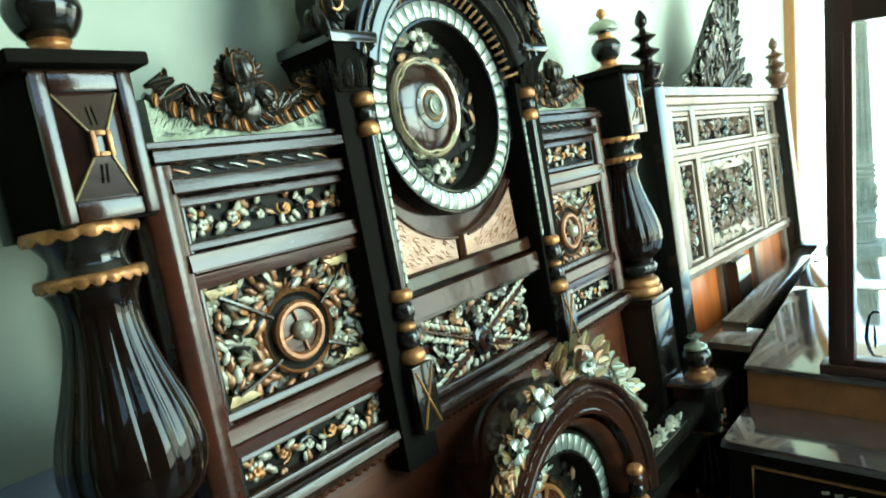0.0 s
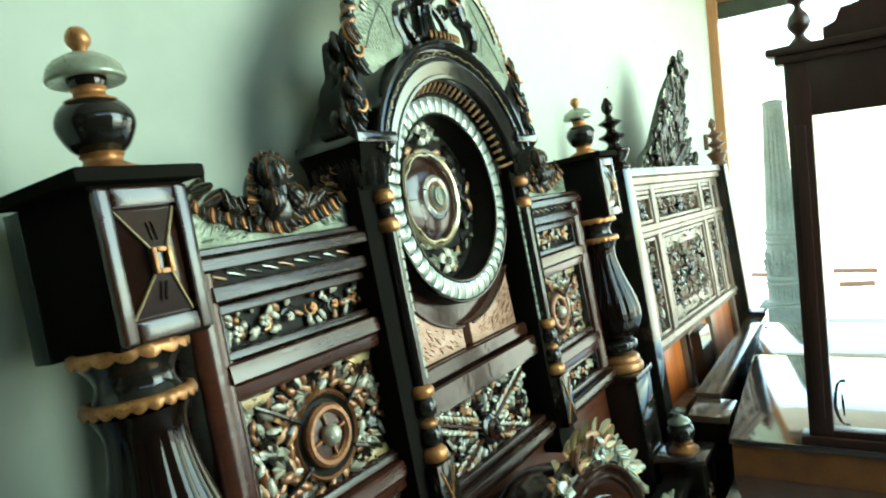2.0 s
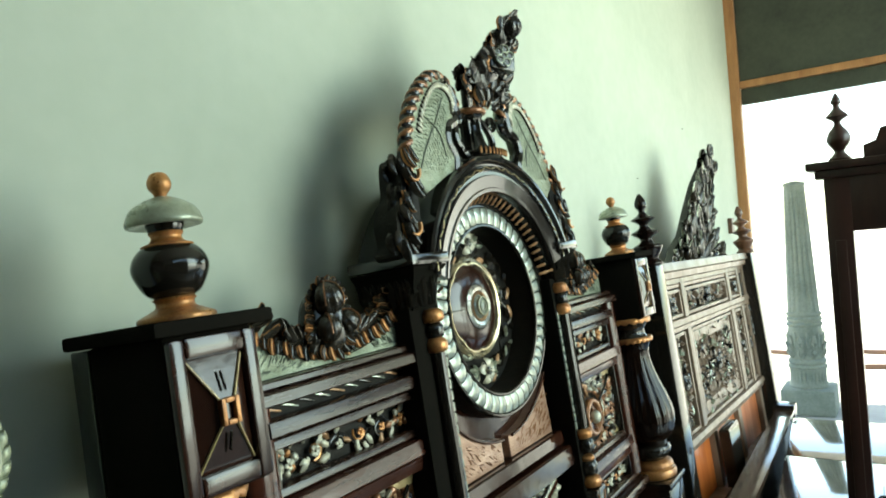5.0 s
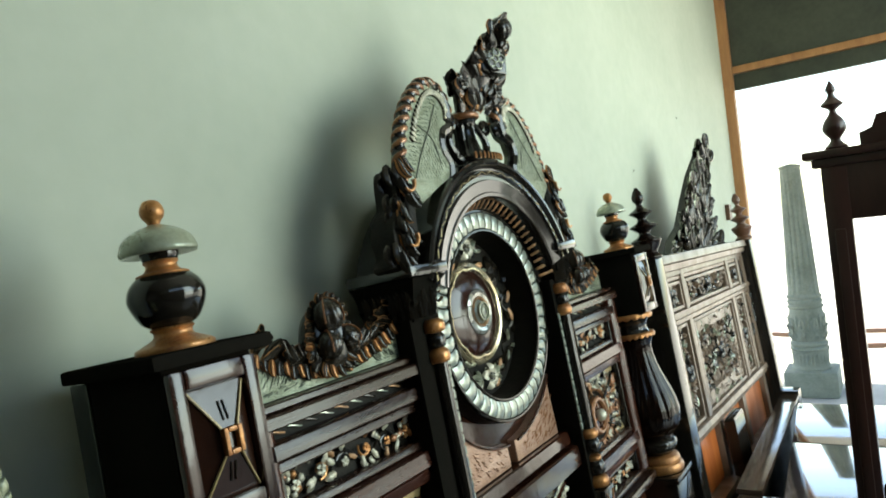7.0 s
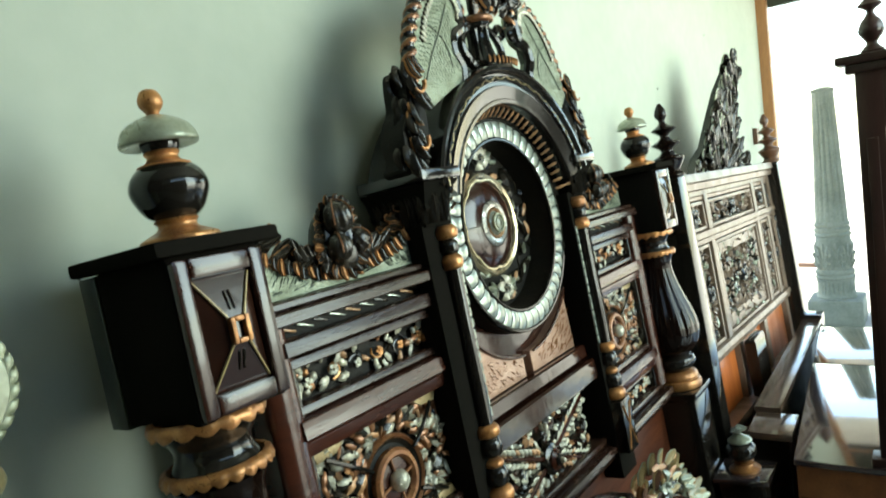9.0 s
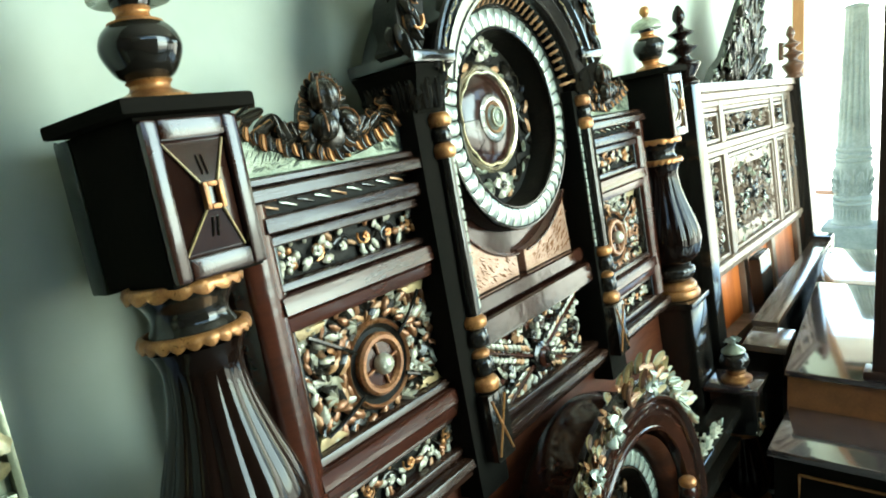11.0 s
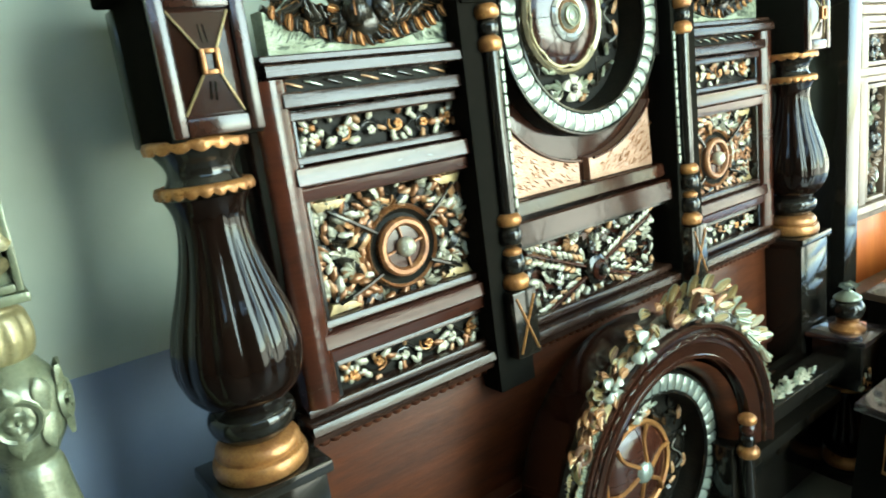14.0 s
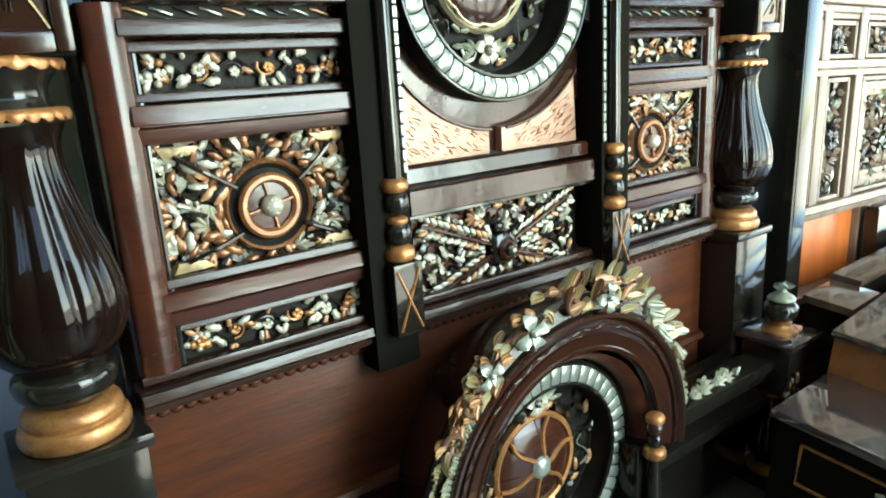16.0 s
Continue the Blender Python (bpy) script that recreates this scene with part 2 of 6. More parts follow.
def sweep_arc(section, a0, a1, n, cx=0.0, cz=0.0, bm=None):
    """A closed (radius, y) section drawn round a centre in the x-z plane, from angle a0 to a1 in degrees."""
    full = abs(a1 - a0) > 359.9
    rows = []
    for i in range(n if full else n + 1):
        a = radians(a0 + (a1 - a0) * i / n)
        rows.append([(cx + r * math.cos(a), y, cz + r * math.sin(a)) for r, y in section])
    return grid_mesh(rows, closed_u=True, closed_v=full, bm=bm, caps=not full)


def tube(points, r, seg=6, bm=None, taper=0.0):
    pts = [Vector(p) for p in points]
    rows = []
    for i, p in enumerate(pts):
        d = (pts[min(i + 1, len(pts) - 1)] - pts[max(i - 1, 0)]).normalized()
        u = d.orthogonal().normalized() if abs(d.y) > 0.9 else d.cross(Vector((0, 1, 0))).normalized()
        v = d.cross(u)
        k = r * (1 - taper * i / (len(pts) - 1))
        rows.append([p + u * k * math.cos(2 * math.pi * j / seg) + v * k * math.sin(2 * math.pi * j / seg) for j in range(seg)])
    return grid_mesh(rows, closed_u=True, bm=bm, caps=True)


def leaf_mesh(name, mat, width=0.42, thick=0.3, curl=0.0, rim=None):
    """A carved leaf one unit long along x, its ridge towards -y; a dark rim material paints the shade round its cut
    edge.
    """
    bm = bmesh.new()
    outline = [(0, 0.3), (0.16, 0.9), (0.32, 0.68), (0.5, 1.0), (0.75, 0.8), (1, 0.12)]
    rows = []
    for x, w in outline:
        c = curl * math.sin(x * math.pi)
        h = thick * (0.55 + 0.45 * math.sin(math.pi * x))
        line = ((-1, 0.05), (0, -h), (1, 0.05)) if rim is None else ((-1, 0.16), (-0.82, -0.45 * h), (0, -h), (0.82, -0.45 * h), (1, 0.16))
        rows.append([(x, dy, q * w * width / 2 + c) for q, dy in line])
    grid_mesh(rows, bm=bm)
    bm.faces.ensure_lookup_table()
    if rim is not None:
        for k, f in enumerate(bm.faces):
            f.material_index = 1 if k % 4 in (0, 3) else 0
    me = data_of(name, bm, mat, 70)
    if rim is not None:
        me.materials.append(rim)
    return me


def bud_mesh(name, mat):
    """A round carved bead, one unit across, towards -y."""
    bm = bmesh.new()
    bmesh.ops.create_icosphere(bm, subdivisions=1, radius=0.5, matrix=Matrix.Diagonal((1, 0.7, 1, 1)))
    return data_of(name, bm, mat, 80)


def flower_mesh(name, mat, petals=5):
    """A carved open flower one unit across with a cupped centre."""
    bm = bmesh.new()
    for k in range(petals):
        a = 2 * math.pi * k / petals
        tip = 0.5
        rows = []
        for s, w, d in ((0.06, 0.05, -0.10), (0.22, 0.15, -0.20), (0.37, 0.20, -0.22), (0.47, 0.15, -0.13), (0.5, 0.06, -0.05)):
            row = []
            for u in (-1, 0, 1):
                x, z = s, u * w
                row.append((x * math.cos(a) - z * math.sin(a), d - (0.0 if u else -0.06), x * math.sin(a) + z * math.cos(a)))
            rows.append(row)
        grid_mesh(rows, bm=bm)
    bmesh.ops.create_icosphere(bm, subdivisions=1, radius=0.12, matrix=Matrix.Translation((0, -0.16, 0)))
    return data_of(name, bm, mat, 80)


def turned(x, y, z, angle, size, tilt=0.0):
    """A pose on a face that looks towards -y: angle anticlockwise in degrees, as seen from the front."""
    return Matrix.Translation((x, y, z)) @ Matrix.Rotation(radians(-angle), 4, "Y") @ Matrix.Rotation(radians(tilt), 4, "X") @ Matrix.Scale(size, 4)


LEAF = {"ivory": leaf_mesh("leaf", IVORY, 0.70, 0.3, 0.0, BRONZE), "gold": leaf_mesh("leaf", GOLD, 0.58, 0.3, 0.0, BRONZE), "dark": leaf_mesh("leaf", BRONZE, 0.62),
        "celadon": leaf_mesh("leaf", CELADON, 0.54, 0.3, 0.0, BRONZE)}


def acanthus_mesh(name, mat, lobes=5, spread=62):
    """A carved fan of ridged lobes, one unit long along x, curling forward at the tips."""
    bm = bmesh.new()
    for k in range(lobes):
        u = 2 * k / (lobes - 1) - 1
        a, ln = radians(spread * u), 1.0 - 0.38 * u * u
        w = 0.17 - 0.03 * abs(u)
        rows = []
        for s, g, d in ((0.05, 0.5, -0.05), (0.35, 0.8, -0.14), (0.68, 1.0, -0.17), (0.9, 0.75, -0.22), (1.0, 0.2, -0.20)):
            row = []
            for q, dy in ((-1, 0.12), (-0.5, 0.03), (0, -0.05), (0.5, 0.03), (1, 0.12)):
                x, z = s * ln, q * g * w
                row.append((x * math.cos(a) - z * math.sin(a), d + dy, x * math.sin(a) + z * math.cos(a)))
            rows.append(row)
        grid_mesh(rows, bm=bm)
    return data_of(name, bm, mat, 75)


FAN = {"dark": acanthus_mesh("carved_leaf", BRONZE), "gold": acanthus_mesh("carved_leaf", GOLD), "ivory": acanthus_mesh("carved_leaf", IVORY),
       "celadon": acanthus_mesh("carved_leaf", CELADON), "tan": acanthus_mesh("carved_leaf", TAN)}
LEAF["tan"] = leaf_mesh("leaf", TAN, 0.66, 0.3, 0.0, BRONZE)
LEAF["brown"] = leaf_mesh("leaf", BROWNGOLD, 0.66, 0.3, 0.0, BRONZE)
LEAF["walnut"] = leaf_mesh("leaf", WALNUT, 0.62, 0.3)
FAN["walnut"] = acanthus_mesh("carved_leaf", WALNUT)
BUD = {"ivory": bud_mesh("bead", IVORY), "gold": bud_mesh("bead", GOLD)}
FLOWER = {"ring": flower_mesh("flower", RINGSILVER), "ivory": flower_mesh("flower", IVORY), "dark": flower_mesh("flower", BRONZE), "gold": flower_mesh("flower", GOLD)}


def curl_mesh(name, mats, width=0.62, thick=0.24, curl=0.22, bend=0.16):
    """A plump carved leaf one unit long along x, grooved, thin lines on it in the second material, the tip rolled towards -y."""
    bm = bmesh.new()
    cols = [-1, -0.86, -0.62, -0.40, -0.30, 0, 0.30, 0.40, 0.62, 0.86, 1]
    dips = [0, 0.02, 0.03, -0.10, -0.02, 0.03, -0.02, -0.10, 0.03, 0.02, 0]
    rows = []
    for s in (0, 0.12, 0.3, 0.5, 0.7, 0.86, 0.96, 1.0):
        w = width / 2 * max(0.10, math.sin(math.pi * (0.12 + 0.80 * s)) ** 0.7)
        fwd = -curl * max(0, s - 0.45) ** 1.5 * 2.4
        back = 0.16 * max(0, s - 0.8) * 5
        side = bend * (s * s - 0.4 * s)
        row = []
        for q, dip in zip(cols, dips):
            h = (thick * math.sqrt(max(0, 1 - q * q * 0.96)) + dip * 0.9) * math.sin(math.pi * (0.15 + 0.75 * s)) ** 0.6
            row.append((s - back * 0.35, fwd - h + 0.06, q * w + side))
        rows.append(row)
    grid_mesh(rows, bm=bm)
    bm.faces.ensure_lookup_table()
    n = len(cols) - 1
    for k, f in enumerate(bm.faces):
        f.material_index = 1 if len(mats) > 1 and (k % n in (0, 3, n - 1) or k // n >= len(rows) - 2) else 0
    me = data_of(name, bm, mats[0], 70)
    for one in mats[1:]:
        me.materials.append(one)
    return me


def gadroon_mesh(name, mat, lobes=9):
    """A ribbed ball, one unit across, its pole towards +z."""
    rows = []
    for i in range(1, 9):
        a = math.pi * i / 9
        rows.append([(0.5 * math.sin(a) * (1 - 0.14 * (0.5 + 0.5 * math.cos(lobes * 2 * math.pi * k / 36)) ** 2) * math.cos(2 * math.pi * k / 36 + 0.5 * a),
                      0.5 * math.sin(a) * (1 - 0.14 * (0.5 + 0.5 * math.cos(lobes * 2 * math.pi * k / 36)) ** 2) * math.sin(2 * math.pi * k / 36 + 0.5 * a),
                      0.5 * math.cos(a)) for k in range(36)])
    return data_of(name, grid_mesh(rows, closed_u=True, caps=True), mat, 80)


CURL = {"dark": curl_mesh("carved_leaf", [BRONZE]), "edged": curl_mesh("carved_leaf", [BRONZE, GOLD]), "gold": curl_mesh("carved_leaf", [GOLD, BRONZE]),
        "silver": curl_mesh("carved_leaf", [BRONZE, CELADON])}
BLADE = {"dark": curl_mesh("carved_leaf", [BRONZE], 0.44, 0.12, 0.1, 0.05), "edged": curl_mesh("carved_leaf", [BRONZE, GOLD], 0.34, 0.14, 0.14, 0.30),
         "silver": curl_mesh("carved_leaf", [BRONZE, CELADON], 0.46, 0.12, 0.1, 0.05)}
SPRIG = {"pale": curl_mesh("carved_leaf", [CELADON, PALEGOLD], 0.56, 0.2, 0.3, 0.2), "olive": curl_mesh("carved_leaf", [PALEGOLD, CELADON], 0.5, 0.2, 0.25, 0.25),
         "brown": curl_mesh("carved_leaf", [TEAK, PALEGOLD], 0.5, 0.22, 0.3, 0.3), "tan": curl_mesh("carved_leaf", [TAN, BROWNGOLD], 0.56, 0.24, 0.3, 0.2), "ivory": curl_mesh("carved_leaf", [IVORY, TAN], 0.46, 0.2, 0.2, 0.1)}
RIBBED = gadroon_mesh("ribbed_ball", BRONZE)


def twisted_rope(points, r, strands=2, pitch=0.05, seg=16):
    """A rope of alternating gilt and black turns along a line of points."""
    pts = [Vector(p) for p in points]
    rows, phase, run = [], [], 0.0
    for i, p in enumerate(pts):
        d = (pts[min(i + 1, len(pts) - 1)] - pts[max(i - 1, 0)]).normalized()
        u = d.cross(Vector((0, 1, 0))).normalized()
        v = d.cross(u)
        run += (p - pts[i - 1]).length if i else 0.0
        row = []
        for j in range(seg):
            a = 2 * math.pi * j / seg
            k = r * (1 + 0.16 * math.cos(strands * a + 2 * math.pi * run / pitch))
            row.append(p + u * k * math.cos(a) + v * k * math.sin(a))
        rows.append(row)
        phase.append(run)
    bm = grid_mesh(rows, closed_u=True, caps=True)
    bm.faces.ensure_lookup_table()
    for j in range(len(pts) - 1):
        for i in range(seg):
            a = 2 * math.pi * (i + 0.5) / seg
            bm.faces[j * seg + i].material_index = 1 if math.cos(strands * a + 2 * math.pi * 0.5 * (phase[j] + phase[j + 1]) / pitch) > 0.25 else 0
    return bm


# ---- the room ----
def setting(name, bm, mat, label, category="wall", sharp=40):
    return tagged(part(name, bm, mat, None, "", None, sharp), label, category, kind="structure")


def slab(poly, z0, z1, bev=0.0, bm=None):
    """A polygon of the plan, made thick in z."""
    out = bm or bmesh.new()
    a = [out.verts.new((x, y, z0)) for x, y in poly]
    b = [out.verts.new((x, y, z1)) for x, y in poly]
    out.faces.new(list(reversed(a)))
    top = out.faces.new(b)
    n = len(poly)
    for i in range(n):
        out.faces.new((a[i], a[(i + 1) % n], b[(i + 1) % n], b[i]))
    if bev:
        bmesh.ops.bevel(out, geom=list(top.edges), offset=bev, segments=2, profile=0.6, affect="EDGES")
    return out


WALL_Y, DADO_Z, ROOM_H, END_X, FRONT_Y = 0.345, 1.025, 4.4, 4.95, -3.1
setting("wall_north", box(-5.0, END_X - 0.05, WALL_Y, WALL_Y + 0.2, 0, ROOM_H, 0), PLASTER, "pale green painted plaster wall with faint stains")
setting("trim", box(-5.0, END_X - 0.05, WALL_Y - 0.004, WALL_Y, 0, DADO_Z, 0), DADO, "blue-grey painted band along the foot of the wall", "trim")
# unseen dark walls added so that the lacquer's leftward reflections stay black
setting("wall_west", box(-5.2, -5.0, FRONT_Y - 0.2, WALL_Y + 0.2, 0, ROOM_H, 0), DARKFRAME, "unseen dark end wall, added to keep reflections from the left black")
setting("wall_dark_added", box(-5.0, 0.10, FRONT_Y - 0.2, FRONT_Y, 0, 2.55, 0), DARKFRAME, "unseen dark wall beside the shop front, added to keep reflections dark")
# the high vents are an unseen addition that lets light onto the left wall
south = box(-5.0, -2.6, FRONT_Y - 0.2, FRONT_Y, 2.55, 3.8, 0)
box(-2.6, 0.10, FRONT_Y - 0.2, FRONT_Y, 2.55, 2.90, 0, south)
box(-5.0, 4.6, FRONT_Y - 0.2, FRONT_Y, 3.8, ROOM_H, 0, south)
box(0.10, 4.6, FRONT_Y - 0.2, FRONT_Y, 0, 0.12, 0, south)
box(4.6, END_X, FRONT_Y - 0.2, FRONT_Y, 0, ROOM_H, 0, south)
for px, base in ((-1.6, 2.90), (-0.5, 2.90), (0.04, 2.90), (2.6, 0.12), (3.72, 0.12)):
    box(px - 0.06, px + 0.06, FRONT_Y - 0.16, FRONT_Y - 0.02, base, 3.8, 0, south)
setting("wall_south", south, PLASTER, "pale green plastered wall with a wide open shop front, unseen high vents added for light")
setting("floor", box(-5.2, END_X + 0.1, FRONT_Y - 0.2, WALL_Y + 0.2, -0.05, 0.0, 0), FLOOR, "grey polished shop floor", "floor")
setting("ceiling", box(-5.2, END_X + 0.1, FRONT_Y - 0.2, WALL_Y + 0.2, ROOM_H, ROOM_H + 0.15, 0), CEILING, "plain grey board ceiling of the shop", "ceiling")

# the open end: a post, a beam and the shutter above it
BEAM_Z = 3.036
setting("trim_post", box(END_X - 0.05, END_X + 0.05, WALL_Y - 0.082, WALL_Y + 0.03, 0, ROOM_H, 0.008), POLEWOOD, "orange-brown wooden post at the edge of the open shop front", "post")
setting("trim_beam", box(END_X - 0.040, END_X + 0.05, FRONT_Y, WALL_Y - 0.084, BEAM_Z, BEAM_Z + 0.062, 0.006), POLEWOOD, "orange-brown wooden beam over the open shop front", "beam")
setting("wall_east", box(END_X, END_X + 0.04, FRONT_Y, WALL_Y - 0.084, BEAM_Z + 0.064, ROOM_H, 0), SHUTTER, "dark green boards above the open shop front")
setting("trim_shutter", box(END_X, END_X + 0.06, FRONT_Y, WALL_Y - 0.084, BEAM_Z - 0.143, BEAM_Z - 0.002, 0.01), SHUTTER, "rolled-up dark shutter under the beam of the shop front", "shutter")

# ---- outside ----
setting("ground", slab([(-300, -300), (300, -300), (300, 300), (-300, 300)], -0.5, -0.35), YARD, "pale sunlit concrete yard", "ground")


def stone_pillar():
    x, y, z = 7.0, 0.12, -0.35
    t = thing("stone_pillar", "weathered carved stone pillar with a tapered fluted shaft on a square base", "pillar")
    part("base", box(x - 0.27, x + 0.27, y - 0.27, y + 0.27, z, -0.06, 0.03), STONE, t)
    part("foot", lathe(smooth_profile([(0.196, -0.062), (0.200, -0.045), (0.190, -0.03), (0.186, 0.05), (0.188, 0.13), (0.192, 0.15)], 3), (x, y, 0), 84, None, 28, 0.07, (-0.03, 0.14)), STONE, t, "fluted foot")
    part("band", lathe(smooth_profile([(0.180, 0.148), (0.196, 0.160), (0.196, 0.185), (0.180, 0.200), (0.192, 0.215), (0.192, 0.245), (0.176, 0.262)], 3), (x, y, 0), 44), STONE, t)
    bulge = part("drum", lathe(smooth_profile([(0.172, 0.258), (0.178, 0.30), (0.180, 0.42), (0.176, 0.55), (0.168, 0.63)], 4), (x, y, 0), 44), STONE, t, "stone drum carved with leaves")
    big = acanthus_mesh("leaf", STONE, 7, 78)
    for k in range(9):
        a = 2 * math.pi * k / 9
        m = Matrix.Translation((x, y, 0.30)) @ Matrix.Rotation(a, 4, "Z") @ Matrix.Translation((0, -0.172, 0)) @ Matrix.Rotation(radians(-90), 4, "Y") @ Matrix.Diagonal((0.27, 0.07, 0.15, 1))
        piece("leaf", big, bulge, m)
        m = Matrix.Translation((x, y, 0.31)) @ Matrix.Rotation(a + math.pi / 9, 4, "Z") @ Matrix.Translation((0, -0.180, 0)) @ Matrix.Scale(0.07, 4)
        part("boss", sweep_arc([(0.30, 0.1), (0.44, -0.10), (0.55, 0.1)], 0, 360, 20), STONE, bulge, "", m)
    part("band", lathe(smooth_profile([(0.168, 0.628), (0.184, 0.640), (0.184, 0.662), (0.168, 0.676), (0.180, 0.700), (0.180, 0.720), (0.166, 0.735), (0.178, 0.756), (0.178, 0.775), (0.164, 0.790)], 3), (x, y, 0), 44), STONE, t)
    part("shaft", lathe([(0.162, 0.786), (0.162, 0.80), (0.150, 1.15), (0.136, 1.5), (0.122, 1.85), (0.108, 2.2), (0.106, 2.22)], (x, y, 0), 112, None, 16, 0.14, (0.79, 2.22)), STONE, t, "tapered fluted shaft")
    part("cap", lathe(smooth_profile([(0.104, 2.216), (0.116, 2.226), (0.116, 2.245), (0.070, 2.262), (0.020, 2.272)], 3), (x, y, 0), 32), STONE, t)


stone_pillar()
# unseen slab added to hold back skylight from the open end and the pillar
setting("shade_roof", box(END_X + 0.07, 8.3, FRONT_Y, 3.6, 3.52, 3.64, 0), CEILING, "unseen roof slab, added to cut skylight at the open end and shade the pillar", "roof")
for px, py, ln, turn in ((10.6, 0.80, 0.5, 70), (10.8, -0.45, 0.6, 85), (9.6, -0.50, 0.45, 100), (11.5, -1.8, 0.8, 80), (10.2, -2.6, 0.5, 95)):
    tagged(part("timber", box(-ln / 2, ln / 2, -0.04, 0.04, 0.0, 0.07, 0.01), TEAK, None, "", pose(px, py, -0.35, 0, 0, turn)), "short weathered timber lying on the sunlit yard", "timber", "timbers on the yard")
tagged(part("switch_box", box(4.36, 4.46, WALL_Y - 0.035, WALL_Y, 1.755, 1.885, 0.006), TEAK), "small brown switch box fixed to the green wall", "switch box")
for px, pz in ((2.05, 2.12), (-1.05, 1.70), (3.1, 2.5)):
    tagged(part("nail", lathe([(0.003, 0), (0.0035, 0.001), (0.0025, 0.005), (0.0005, 0.006)], (0, 0, 0), 10), SHUTTER, None, "", Matrix.Translation((px, WALL_Y, pz)) @ Matrix.Rotation(radians(90), 4, "X")), "small dark nail head in the green wall", "nail", "nails in the wall")


# ---- the carved headboard ----
def rail(parent, x0, x1, z0, z1, y=0.0, depth=0.045, mat=None, name="rail", label=""):
    """A flat board with softly rounded edges; a tall one has a second, lower face behind a groove."""
    h, d = z1 - z0, depth
    e = min(0.003, h * 0.12)
    sec = [(y + 0.03, z0), (y - d * 0.60, z0), (y - d * 0.72, z0 + e)]
    if h > 0.045:
        m = z0 + h * 0.44
        sec += [(y - d * 0.74, z0 + 2 * e), (y - d * 0.80, m - e), (y - d * 0.72, m), (y - d * 0.62, m + e * 0.5), (y - d * 0.62, m + e)]
        sec += [(y - d * 0.97, m + e * 1.3), (y - d, m + e * 2.0)]
    else:
        sec += [(y - d * 0.97, z0 + e), (y - d, z0 + 1.8 * e)]
    sec += [(y - d + 0.05 * h, z1 - 1.6 * e), (y - d * 0.93, z1 - 0.6 * e), (y - d * 0.80, z1), (y + 0.03, z1)]
    return part(name, sweep_x(sec, x0, x1), mat or MAHOGANY, parent, label, sharp=30)


def wave_row(parent, x0, x1, z0, z1, seed, y=0.012):
    """A strip of carved scrolls: a vine with leaves and small blossoms before a dark ground."""
    rnd = random.Random(seed)
    panel = part("carved_panel", box(x0, x1, y, y + 0.02, z0, z1, 0), GROUND, parent, "black strip carved with an ivory and gold leaf scroll")
    mid, amp, n = (z0 + z1) / 2, (z1 - z0) * 0.30, 60
    waves = 3.0
    pts = [(x0 + (x1 - x0) * i / n, y - 0.008, mid + amp * math.sin(2 * math.pi * waves * i / n)) for i in range(n + 1)]
    part("vine", tube(pts, 0.0032, 5), BRONZE, panel)
    for k in range(int(waves * 2)):
        cx = x0 + (x1 - x0) * (k + 0.5) / (waves * 2)
        side = 1 if k % 2 == 0 else -1
        curl = [(cx + (0.003 + 0.020 * s) * math.cos(s * 7 + k), y - 0.010, mid - side * amp * 0.15 + side * (0.002 + 0.017 * s) * math.sin(s * 7 + k)) for s in [i / 12 for i in range(13)]]
        part("tendril", tube(curl, 0.0026, 5), GOLD if k % 2 else BRONZE, panel)
        piece("flower", FLOWER["ivory" if rnd.random() < 0.6 else "gold"], panel, turned(cx, y - 0.012, mid - side * amp * 0.15, rnd.uniform(0, 90), rnd.uniform(0.018, 0.028)))
        for j in range(6):
            a = rnd.uniform(0, 360)
            r = rnd.uniform(0.014, 0.034)
            px, pz = cx + r * 1.15 * math.cos(radians(a)), mid + r * 0.85 * math.sin(radians(a))
            px, pz = min(max(px, x0 + 0.006), x1 - 0.012), min(max(pz, z0 + 0.008), z1 - 0.008)
            piece("leaf", LEAF[rnd.choice(["ivory", "ivory", "ivory", "ivory", "tan", "brown"])], panel, turned(px, y - 0.008, pz, a + rnd.uniform(-40, 40), rnd.uniform(0.020, 0.033), rnd.uniform(-20, 20)))
    for ex, d in ((x0 + 0.030, 1), (x1 - 0.030, -1)):
        for j in range(6):
            a = radians(60 * j + 20)
            piece("bead", BUD["ivory" if rnd.random() < 0.7 else "gold"], panel, turned(ex + rnd.uniform(0.010, 0.022) * math.cos(a), y - 0.010, mid + rnd.uniform(0.010, 0.022) * math.sin(a), 0, rnd.uniform(0.010, 0.024)))
    return panel


